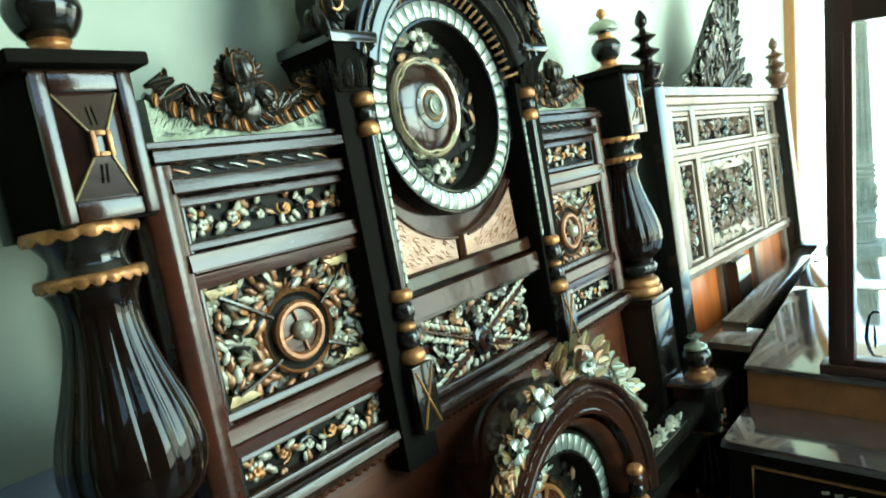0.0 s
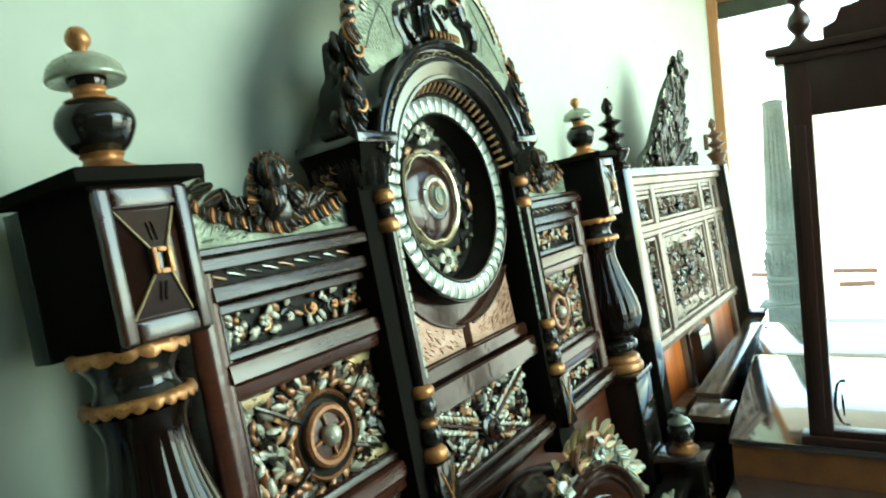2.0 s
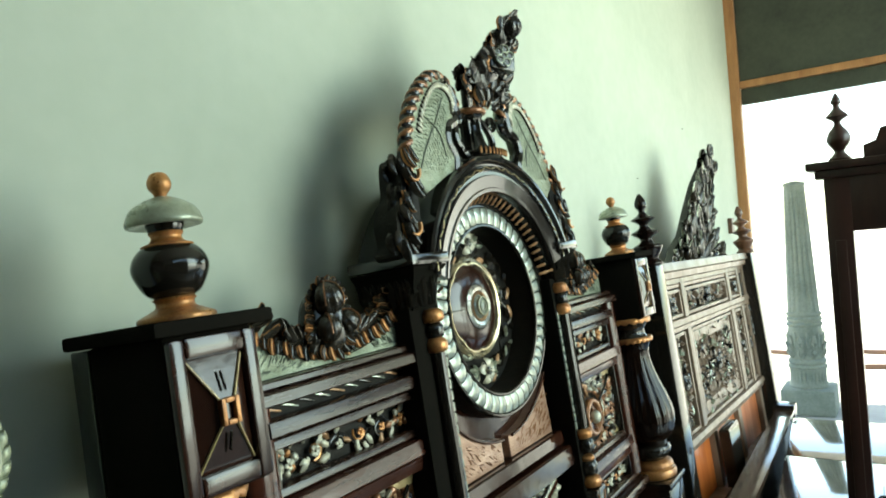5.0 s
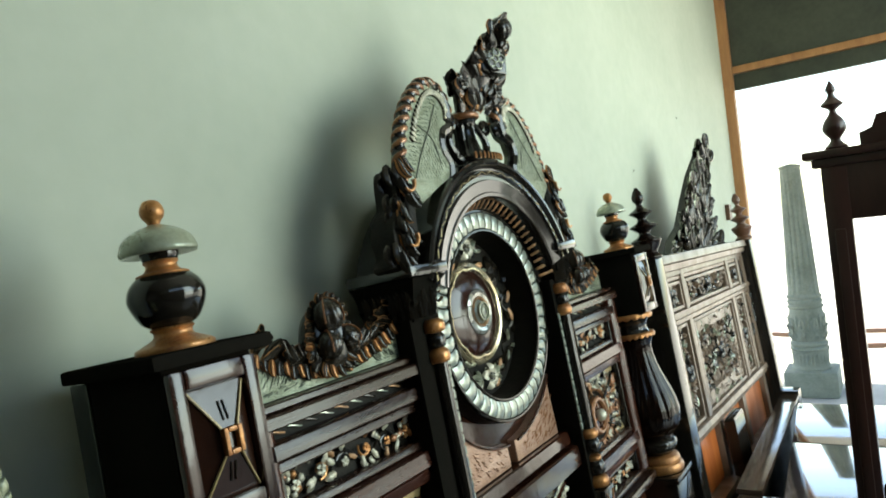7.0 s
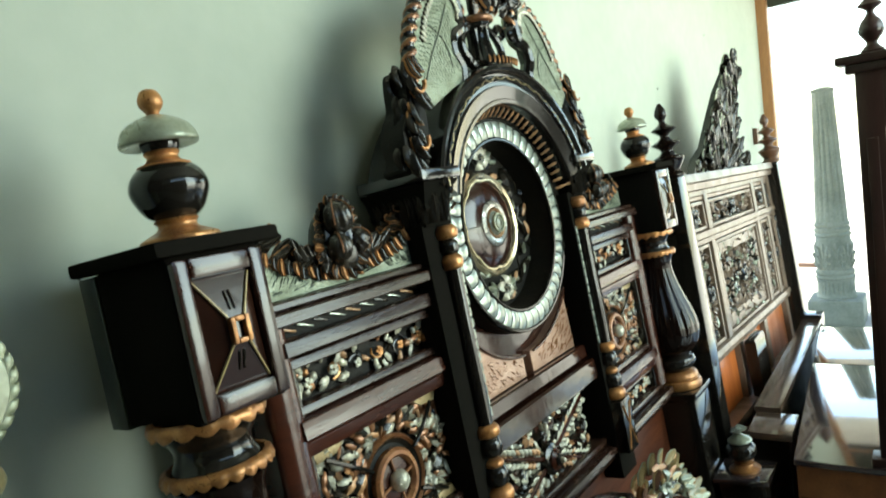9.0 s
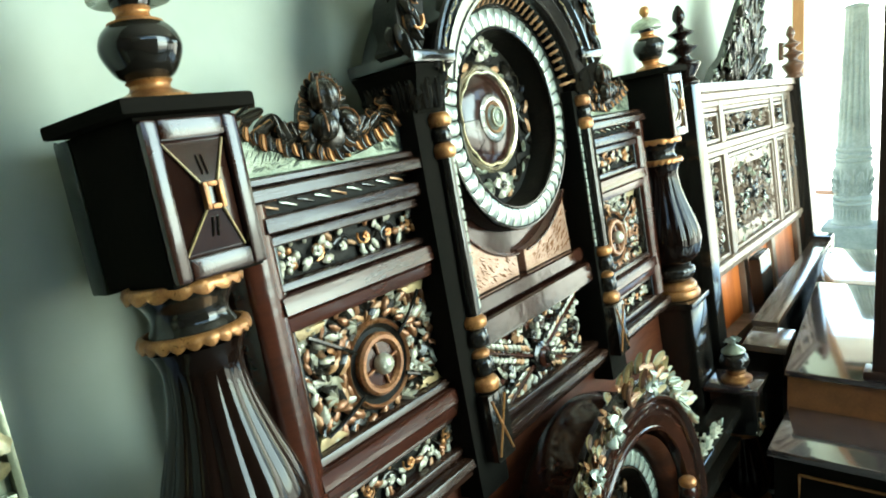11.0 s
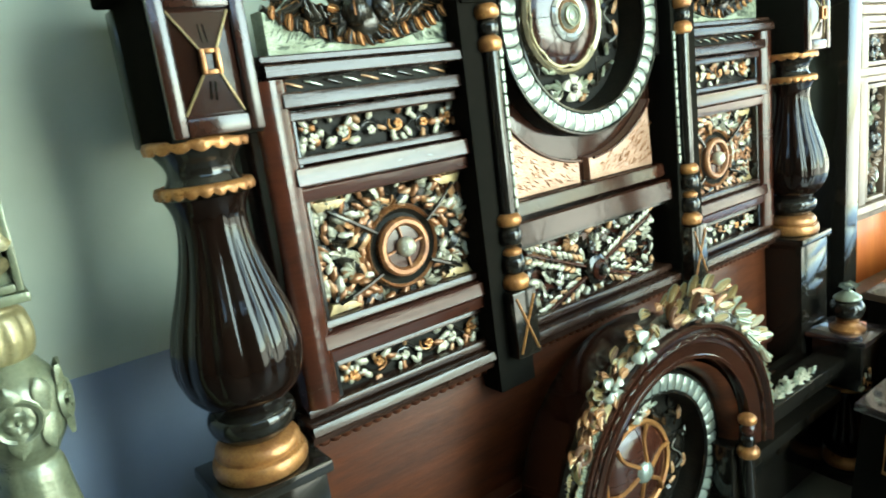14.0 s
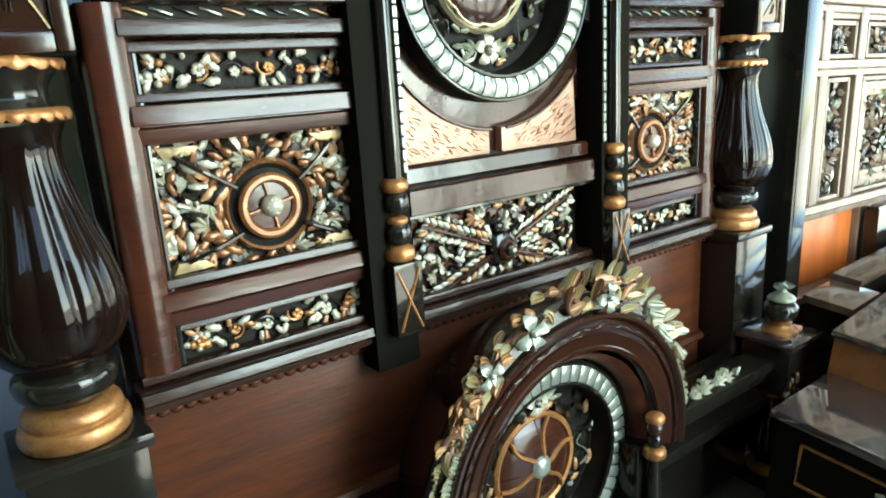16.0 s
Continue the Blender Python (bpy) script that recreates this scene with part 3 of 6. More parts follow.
def leaf_field(parent, x0, x1, z0, z1, hole, seed, step=0.024, y=0.012, size=(0.022, 0.034), palette=("ivory", "ivory", "ivory", "tan", "brown", "brown", "dark")):
    """Leaves, lobed sprays and small blossoms in clumps that swirl round a centre and fill a panel."""
    rnd = random.Random(seed)
    cx, cz, r0 = hole
    nx, nz = int((x1 - x0) / step), int((z1 - z0) / step)
    for i in range(nx):
        for j in range(nz):
            px = x0 + (i + 0.5 + rnd.uniform(-0.42, 0.42)) * (x1 - x0) / nx
            pz = z0 + (j + 0.5 + rnd.uniform(-0.42, 0.42)) * (z1 - z0) / nz
            dx, dz = px - cx, pz - cz
            clump = math.sin(px * 95 + 2.3 * math.sin(pz * 60)) + math.sin(pz * 88 + 1.9 * math.sin(px * 70))
            if math.hypot(dx, dz) < r0 or rnd.random() < (0.30 if clump < -0.9 else 0.05):
                continue
            a = math.degrees(math.atan2(dz, dx))
            swirl = a + (55 if (dx > 0) == (dz > 0) else -55) * math.sin(math.hypot(dx, dz) * 42) + rnd.uniform(-45, 45)
            s = rnd.uniform(*size)
            tone = rnd.choice(palette)
            if tone in ("ivory", "tan") and clump < -0.2 and rnd.random() < 0.6:
                tone = "brown" if "brown" in palette else "dark"
            kind = rnd.random()
            if kind < 0.30 and tone in FAN:
                mesh, s = FAN[tone], s * 1.05
            elif kind < 0.38 and tone in FLOWER:
                mesh, s = FLOWER[tone], s * 0.95
            else:
                mesh = LEAF[tone]
            if mesh not in FLOWER.values():
                px -= 0.4 * s * math.cos(radians(swirl))
                pz -= 0.4 * s * math.sin(radians(swirl))
            piece("leaf", mesh, parent, turned(px, y - 0.002 - rnd.uniform(0, 0.012), pz, swirl, s, rnd.uniform(-48, 48)))


def side_panel(parent, sx, seed):
    """A square carved panel with a wheel medallion, pointed gilt corners and leaves."""
    x0, x1 = sorted((sx * 0.815, sx * 0.425))
    z0, z1 = 1.088, 1.334
    cx, cz = sx * 0.607, 1.194
    panel = part("carved_panel", box(x0, x1, 0.018, 0.04, z0, z1, 0), GROUND, parent, "square carved panel crowded with ivory and gold leaves")
    leaf_field(panel, x0, x1, z0, z1, (cx, cz, 0.092), seed, 0.0185, 0.018, (0.028, 0.044))
    for qx in (-1, 1):
        for qz in (-1, 1):
            ex, ez = (x1 - 0.004 if qx > 0 else x0 + 0.004), (z1 - 0.004 if qz > 0 else z0 + 0.004)
            tri = [(ex, ez), (ex - qx * 0.082, ez - qz * 0.004), (ex - qx * 0.060, ez - qz * 0.020), (ex - qx * 0.012, ez - qz * 0.022)]
            if qx * qz < 0:
                tri.reverse()
            part("gilt_corner", prism(tri, -0.004, 0.018, 0.003), PALEGOLD, panel, "pointed gold corner leaf")
            stem = [(ex - qx * 0.03 - qx * t * (abs(ex - cx) - 0.095), -0.004 - 0.006 * math.sin(t * 3), ez - qz * 0.02 - qz * t * (abs(ez - cz) - 0.065)) for t in [i / 6 for i in range(7)]]
            part("stem", tube(stem, 0.0045, 6), LACQUER, panel)
    medal = part("medallion", sweep_arc([(0.083, 0.02), (0.094, 0.02), (0.095, 0.006), (0.089, -0.003), (0.084, 0.002)], 0, 360, 48, cx, cz), BROWNGOLD, panel, "round brown-gold rim about a dark wheel")
    part("dark_ring", sweep_arc([(0.060, 0.02), (0.084, 0.02), (0.084, 0.004), (0.074, 0.012), (0.060, 0.006)], 0, 360, 48, cx, cz), GROUND, medal)
    part("disc", sweep_arc([(0.001, 0.018), (0.056, 0.018), (0.052, 0.002), (0.03, 0.000), (0.001, -0.001)], 0, 360, 40, cx, cz), MAHOGANY, medal)
    part("inner_rim", sweep_arc([(0.046, 0.008), (0.066, 0.008), (0.066, -0.004), (0.060, -0.010), (0.052, -0.010), (0.046, -0.003)], 0, 360, 40, cx, cz), BROWNGOLD, medal, "broad brown-gold ring")
    for k in range(4):
        a = radians(90 * k + 12)
        part("spoke", tube([(cx + r * math.cos(a), -0.004, cz + r * math.sin(a)) for r in (0.016, 0.034, 0.048)], 0.0032, 6), BROWNGOLD, medal)
    part("hub", sweep_arc([(0.001, -0.028), (0.009, -0.027), (0.019, -0.020), (0.023, -0.010), (0.021, 0.0), (0.001, 0.0)], 0, 360, 20, cx, cz), IVORY, medal, "ivory hub")
    piece("flower", FLOWER["ivory"], medal, turned(cx, -0.018, cz, 20, 0.034))


def roundel(parent, zc, y, r=0.283, spoked=False, seed=5, deep=0.0, up=0.0):
    """The great wheel: a scaled ring round a dished ground with leaves and a medallion. y: the ring's face."""
    rnd = random.Random(seed)
    dish = part("dish", sweep_arc([(0.001, y + 0.062 + deep), (0.13, y + 0.070 + deep), (r - 0.058, y + 0.052 + deep), (r - 0.046, y + 0.012), (r + 0.012, y + 0.012), (r + 0.012, y + 0.085 + deep), (0.001, y + 0.085 + deep)],
                                  0, 360, 72, 0, zc), GROUND, parent, "round dished black ground with a pale scaled ring")
    for rr, name in ((r - 0.049, "inner_bead"), (r + 0.006, "outer_bead")):
        part(name, sweep_arc([(rr + 0.005 * math.cos(k * math.pi / 3), y + 0.006 + 0.006 * math.sin(k * math.pi / 3)) for k in range(6)], 0, 360, 72, 0, zc), LACQUER, dish)
    n = 46
    half = math.pi / n * 0.90
    bm = bmesh.new()
    rows = []
    for i, u in enumerate((-1, -0.6, 0, 0.6, 1)):
        a = half * u
        lift = (1 - u ** 6) * 0.003
        rows.append([((r - 0.043 + 0.043 * s) * math.cos(a + 0.014 * math.sin(math.pi * s)), y + 0.012 - lift - 0.011 * math.sin(math.pi * (0.16 + 0.68 * s)) ** 0.6, (r - 0.043 + 0.043 * s) * math.sin(a + 0.014 * math.sin(math.pi * s)))
                     for s in (0, 0.25, 0.5, 0.75, 1)])
    grid_mesh(rows, bm=bm)
    scale = data_of("scale", bm, RINGSILVER, 60)
    for k in range(n):
        piece("scale", scale, dish, Matrix.Translation((0, 0, zc)) @ Matrix.Rotation(-2 * math.pi * k / n, 4, "Y"))
    yb = y + 0.058 + deep
    zc += up
    for top in (1, -1):
        fz = zc + top * 0.183
        piece("flower", FLOWER["ivory"], dish, turned(0.0, yb - 0.016, fz, 18, 0.074))
        piece("flower", FLOWER["dark"], dish, turned(0.0, yb - 0.028, fz, 54, 0.026))
        for sx in (-1, 1):
            for a, s, dx in ((90 - sx * 70, 0.046, 0.034), (90 - sx * 115, 0.040, 0.036), (90 - sx * 40, 0.036, 0.030), (90 - sx * 90, 0.034, 0.066)):
                piece("leaf", LEAF["celadon"], dish, turned(sx * dx, yb - 0.010, fz - 0.012 * top * (dx > 0.05), a, s, 0))
        piece("bead", BUD["ivory"], dish, turned(0.0, yb - 0.038, fz, 0, 0.010))
    for k in range(64):
        a = 360 * (k + rnd.uniform(-0.3, 0.3)) / 64
        if abs(((a + 90) % 180) - 0) < 11 or abs(((a + 90) % 180) - 180) < 11:
            continue
        rr = rnd.choice([0.155, 0.17, 0.19, 0.21])
        px, pz = rr * math.cos(radians(a)), rr * math.sin(radians(a))
        piece("leaf", LEAF[rnd.choice(["dark", "dark", "dark", "dark", "celadon", "tan"])], dish, turned(px, yb - 0.010, zc + pz, a + rnd.choice([60, 90, 120, -70]), rnd.uniform(0.026, 0.044), rnd.uniform(-20, 20)))
    for k in range(8):
        a0 = 45 * k + 22
        curl = []
        for i in range(15):
            s = i / 14
            a = radians(a0 + 30 * s)
            rr = 0.185 + 0.026 * math.sin(s * 6)
            curl.append((rr * math.cos(a), yb - 0.012, zc + rr * math.sin(a)))
        part("tendril", tube(curl, 0.0036, 6, taper=0.5), SILVERED if k % 2 else BRONZE, dish)
    # the medallion
    ym = y + 0.05 + deep
    for top in (1, -1):
        for sx in (-1, 1):
            part("tendril", tube([(sx * (0.052 + (0.008 + 0.020 * q) * math.cos(5.2 * q)), yb - 0.014, zc + top * 0.186 - top * (0.004 + 0.020 * q) * math.sin(5.2 * q)) for q in [i / 12 for i in range(13)]], 0.0042, 6, taper=0.4), IVORY, dish)
    medal = part("medallion", sweep_arc([(0.129, ym + 0.02), (0.145, ym + 0.02), (0.146, ym - 0.002), (0.139, ym - 0.010), (0.131, ym - 0.006)], 0, 360, 56, 0, zc), GOLD if spoked else RIMGOLD, dish, "gold-rimmed medallion with brown and silver segments")
    m = 8
    for k in range(m):
        a0, a1 = 360 * k / m + 0.6, 360 * (k + 1) / m - 0.6
        sec = [(0.066, ym + 0.01), (0.129, ym + 0.01), (0.129, ym + 0.000), (0.112, ym - 0.010), (0.088, ym - 0.018), (0.066, ym - 0.021)]
        part("segment", sweep_arc(sec, a0, a1, 6, 0, zc), MAHOGANY if spoked else TRAY, medal)
        if not spoked:
            edge = [(0.127 * math.cos(radians(a0 + (a1 - a0) * i / 8)) * (1 - 0.05 * abs(2 * i / 8 - 1) ** 3), ym - 0.006, zc + 0.127 * math.sin(radians(a0 + (a1 - a0) * i / 8)) * (1 - 0.05 * abs(2 * i / 8 - 1) ** 3)) for i in range(9)]
            part("edge_line", tube(edge, 0.0042, 6), RIMGOLD, medal)
            part("tile", sweep_arc([(0.044, ym), (0.063, ym), (0.063, ym - 0.023), (0.054, ym - 0.028), (0.044, ym - 0.026)], a0 + 22.5, a1 + 21.5, 4, 0, zc), SILVERED, medal, "small silvered tile")
    if spoked:
        for k in range(6):
            a = radians(60 * k + 12)
            part("spoke", tube([(q * math.cos(a + 0.16 * math.sin((q - 0.03) * 30)), ym - 0.024 + (q - 0.05) * 0.16, zc + q * math.sin(a + 0.16 * math.sin((q - 0.03) * 30))) for q in (0.030, 0.05, 0.07, 0.09, 0.11, 0.134)], 0.0062, 6), GOLD, medal)
        part("centre_plate", sweep_arc([(0.001, ym + 0.01), (0.068, ym + 0.01), (0.068, ym - 0.019), (0.040, ym - 0.026), (0.001, ym - 0.026)], 0, 360, 28, 0, zc), MAHOGANY, medal)
        part("hub", sweep_arc([(0.001, ym - 0.042), (0.014, ym - 0.041), (0.028, ym - 0.034), (0.036, ym - 0.022), (0.037, ym), (0.001, ym)], 0, 360, 28, 0, zc), RINGSILVER, medal, "silver domed hub")
    else:
        part("inner_ring", sweep_arc([(0.035, ym - 0.01), (0.043, ym - 0.01), (0.044, ym - 0.024), (0.040, ym - 0.030), (0.035, ym - 0.026)], 0, 360, 32, 0, zc), TAN, medal)
        part("hub", sweep_arc([(0.001, ym - 0.036), (0.020, ym - 0.035), (0.028, ym - 0.030), (0.034, ym - 0.024), (0.034, ym), (0.001, ym)], 0, 360, 28, 0, zc), RINGSILVER, medal, "pale domed hub")
        for hr in (0.012, 0.023):
            part("hub_ring", sweep_arc([(hr, ym - 0.028), (hr + 0.004, ym - 0.028), (hr + 0.004, ym - 0.038), (hr, ym - 0.038)], 0, 360, 28, 0, zc), OLIVE, medal)
    return dish


def finial(parent, x, y, z, k=1.0):
    """A turned finial: gold foot, black ball, silver cap and a small gold ball; its foot at z."""
    foot = part("finial", lathe(smooth_profile([(0.0600 * k, 0), (0.0592 * k, 0.008 * k), (0.0470 * k, 0.014 * k), (0.0313 * k, 0.022 * k), (0.0296 * k, 0.030 * k), (0.0339 * k, 0.035 * k), (0.0261 * k, 0.040 * k)], 3), (x, y, z), 32), GOLD, parent, "turned finial with gold, black and silver parts")
    part("ball", lathe(smooth_profile([(0.0261 * k, 0.036 * k), (0.0435 * k, 0.047 * k), (0.0583 * k, 0.078 * k), (0.0557 * k, 0.100 * k), (0.0435 * k, 0.116 * k), (0.0296 * k, 0.121 * k)], 5), (x, y, z), 36), LACQUER, foot, "black lacquered ball")
    part("collar", lathe(smooth_profile([(0.0383 * k, 0.117 * k), (0.0400 * k, 0.121 * k), (0.0278 * k, 0.126 * k), (0.0235 * k, 0.134 * k), (0.0270 * k, 0.140 * k), (0.0235 * k, 0.146 * k)], 3), (x, y, z), 28), GOLD, foot)
    part("neck", lathe([(0.0261 * k, 0.142 * k), (0.0287 * k, 0.148 * k), (0.0296 * k, 0.156 * k), (0.0296 * k, 0.166 * k)], (x, y, z), 24), LACQUER, foot)
    part("cap", lathe(smooth_profile([(0.026 * k, 0.158 * k), (0.052 * k, 0.151 * k), (0.059 * k, 0.154 * k), (0.058 * k, 0.163 * k), (0.050 * k, 0.179 * k), (0.030 * k, 0.192 * k), (0.0105 * k, 0.199 * k)], 4), (x, y, z), 36), CELADON, foot, "pale silver-green mushroom cap")
    part("tip", lathe(smooth_profile([(0.0070 * k, 0.192 * k), (0.0104 * k, 0.203 * k), (0.0174 * k, 0.213 * k), (0.0183 * k, 0.224 * k), (0.0122 * k, 0.236 * k), (0.0017 * k, 0.240 * k)], 4), (x, y, z), 20), GOLD, foot)


def foot_finial(parent, x, y, z):
    """A low finial: gold foot, black ball, silver cone and a torn white paper tag on its tip; its foot at z."""
    foot = part("finial", lathe(smooth_profile([(0.056, 0), (0.057, 0.010), (0.044, 0.018), (0.034, 0.028), (0.036, 0.036), (0.026, 0.042)], 3), (x, y, z), 32), GOLD, parent, "turned finial with gold, black and silver parts")
    part("ball", lathe(smooth_profile([(0.026, 0.040), (0.044, 0.050), (0.054, 0.072), (0.052, 0.090), (0.042, 0.104), (0.028, 0.110)], 5), (x, y, z), 36), LACQUER, foot, "black lacquered ball")
    part("cone", lathe(smooth_profile([(0.030, 0.106), (0.043, 0.112), (0.040, 0.122), (0.022, 0.134), (0.013, 0.142), (0.016, 0.150), (0.013, 0.160), (0.003, 0.166)], 4), (x, y, z), 30), CELADON, foot, "silver cone")
    rows = []
    for i in range(6):
        u = -0.052 + 0.016 * i
        rows.append([(x + u, y - 0.026 + 0.006 * math.sin(i * 2.1), z + 0.156 + 0.010 * math.sin(i * 1.3) - 0.10 * abs(u) ** 1.2), (x + u, y + 0.004, z + 0.166 + 0.004 * math.sin(i * 2.7)), (x + u + 0.004, y + 0.024, z + 0.158 + 0.006 * math.cos(i * 1.9))])
    tag = grid_mesh(rows)
    bmesh.ops.solidify(tag, geom=tag.faces[:], thickness=0.0012)
    part("paper_tag", tag, RINGSILVER, foot, "torn white paper tag")


def lobed_ring(name, parent, x, y, z, r, n, mat, h=0.02):
    """A gilt ring of hanging lobes."""
    rows = []
    seg = n * 6
    for rr, zz, k in ((r * 0.9, 0.006, 0), (r * 1.02, 0.004, 0), (r * 1.06, -0.25 * h, 0.4), (r * 1.03, -0.7 * h, 1.0), (r * 0.95, -h * 0.7, 1.0), (r * 0.88, -0.2 * h, 0.0)):
        row = []
        for i in range(seg):
            a = 2 * math.pi * i / seg
            lobe = abs(math.sin(a * n / 2))
            row.append((x + rr * (1 + 0.02 * lobe) * math.cos(a), y + rr * (1 + 0.02 * lobe) * math.sin(a), z + zz - k * h * 0.55 * lobe))
        rows.append(row)
    return part(name, grid_mesh(rows, closed_u=True, closed_v=True), mat, parent, sharp=60)


def head_post(parent, sx):
    """A heavy bed post: pedestal, gilt foot, fluted vase, square block with a pyramid panel, cap and finial."""
    xt, y = sx * 1.005 + 0.004, -0.045
    x = xt - 0.018
    vase = part("bed_post", lathe(smooth_profile([(0.060, 0.995), (0.083, 1.015), (0.103, 1.042), (0.116, 1.082), (0.115, 1.125), (0.104, 1.172), (0.087, 1.222), (0.070, 1.280), (0.061, 1.332), (0.063, 1.365), (0.074, 1.39)], 6),
                                  (x, y, 0), 168, None, 14, 0.05, (1.05, 1.36)), [VASEBLACK], parent, "black fluted vase-shaped post with gold rings", sharp=50)
    part("knop", lathe(smooth_profile([(0.055, 0.936), (0.072, 0.950), (0.081, 0.970), (0.078, 0.988), (0.062, 0.999), (0.058, 1.004)], 5), (x, y, 0), 40), LACQUER, vase)
    part("gilt_foot", lathe(smooth_profile([(0.078, 0.868), (0.086, 0.872), (0.089, 0.886), (0.085, 0.900), (0.078, 0.905), (0.080, 0.914), (0.074, 0.928), (0.058, 0.938)], 4), (x, y, 0), 44), GOLD, vase, "gold turned foot")
    part("pedestal", box(x - 0.092, x + 0.092, y - 0.08, y + 0.092, 0.02, 0.842, 0.004), LACQUER, vase, "square black pedestal")
    part("pedestal_cap", box(x - 0.104, x + 0.104, y - 0.092, y + 0.10, 0.842, 0.868, 0.007), LACQUER, vase)
    lobed_ring("gilt_ring", vase, x, y, 1.408, 0.079, 22, GOLD, 0.012)
    part("neck", lathe(smooth_profile([(0.074, 1.395), (0.066, 1.412), (0.058, 1.428), (0.060, 1.445), (0.074, 1.466), (0.080, 1.474)], 4), (x, y, 0), 40), LACQUER, vase)
    lobed_ring("gilt_ring", vase, x, y, 1.484, 0.082, 16, GOLD, 0.013)
    x = xt
    block = part("block", box(x - 0.078, x + 0.078, y - 0.078, y + 0.112, 1.485, 1.722, 0.005), PILASTER, vase, "square black block with a framed pyramid panel")
    part("cap_plate", box(x - 0.104, x + 0.104, y - 0.106, y + 0.14, 1.722, 1.744, 0.006), PILASTER, block)
    part("back_board", box(x - 0.080, x + 0.080, y + 0.114, y + 0.165, 1.478, 1.720, 0.004), BACKSHEEN, block, "glossy dark back board, the mirrored green wall put into its colour")
    yf = y - 0.078
    fr = bmesh.new()
    for q in ((-0.076, -0.051, 1.490, 1.716), (0.051, 0.076, 1.490, 1.716), (-0.051, 0.051, 1.490, 1.520), (-0.051, 0.051, 1.686, 1.716)):
        box(x + q[0], x + q[1], yf - 0.013, yf + 0.004, q[2], q[3], 0.006, fr)
    part("panel_frame", fr, TRAY, block, "wide rounded glossy red-black frame")
    zc = 1.603
    bm = bmesh.new()
    w, h = 0.051, 0.083
    base = [bm.verts.new((x + a * w, yf - 0.001, zc + b * h)) for a, b in ((-1, -1), (1, -1), (1, 1), (-1, 1))]
    apex = [bm.verts.new((x + a * 0.012, yf - 0.020, zc + b * 0.016)) for a, b in ((-1, -1), (1, -1), (1, 1), (-1, 1))]
    bm.faces.new(apex)
    for i in range(4):
        bm.faces.new((base[i], base[(i + 1) % 4], apex[(i + 1) % 4], apex[i]))
    pyr = part("pyramid", bm, TRAY, block, "raised pyramid panel with gold ribs", sharp=15)
    for a, b in ((-1, -1), (1, -1), (1, 1), (-1, 1)):
        part("rib", tube([(x + a * 0.048, yf - 0.003, zc + b * 0.079), (x + a * 0.012, yf - 0.022, zc + b * 0.016)], 0.0024, 6), PALEGOLD, pyr)
    ring = bmesh.new()
    for q in ((-0.016, -0.008, -0.020, 0.020), (0.008, 0.016, -0.020, 0.020), (-0.008, 0.008, -0.020, -0.012), (-0.008, 0.008, 0.012, 0.020)):
        box(x + q[0], x + q[1], yf - 0.030, yf - 0.018, zc + q[2], zc + q[3], 0.003, ring)
    part("boss", ring, GOLD, pyr)
    for dx in (-0.004, 0.004):
        for b in (-1, 1):
            part("notch", tube([(x + dx, yf - 0.017, zc + b * 0.030), (x + dx, yf - 0.009, zc + b * 0.058)], 0.0018, 5), BRONZE, pyr)
    finial(vase, x, y - 0.008, 1.744, 0.97)


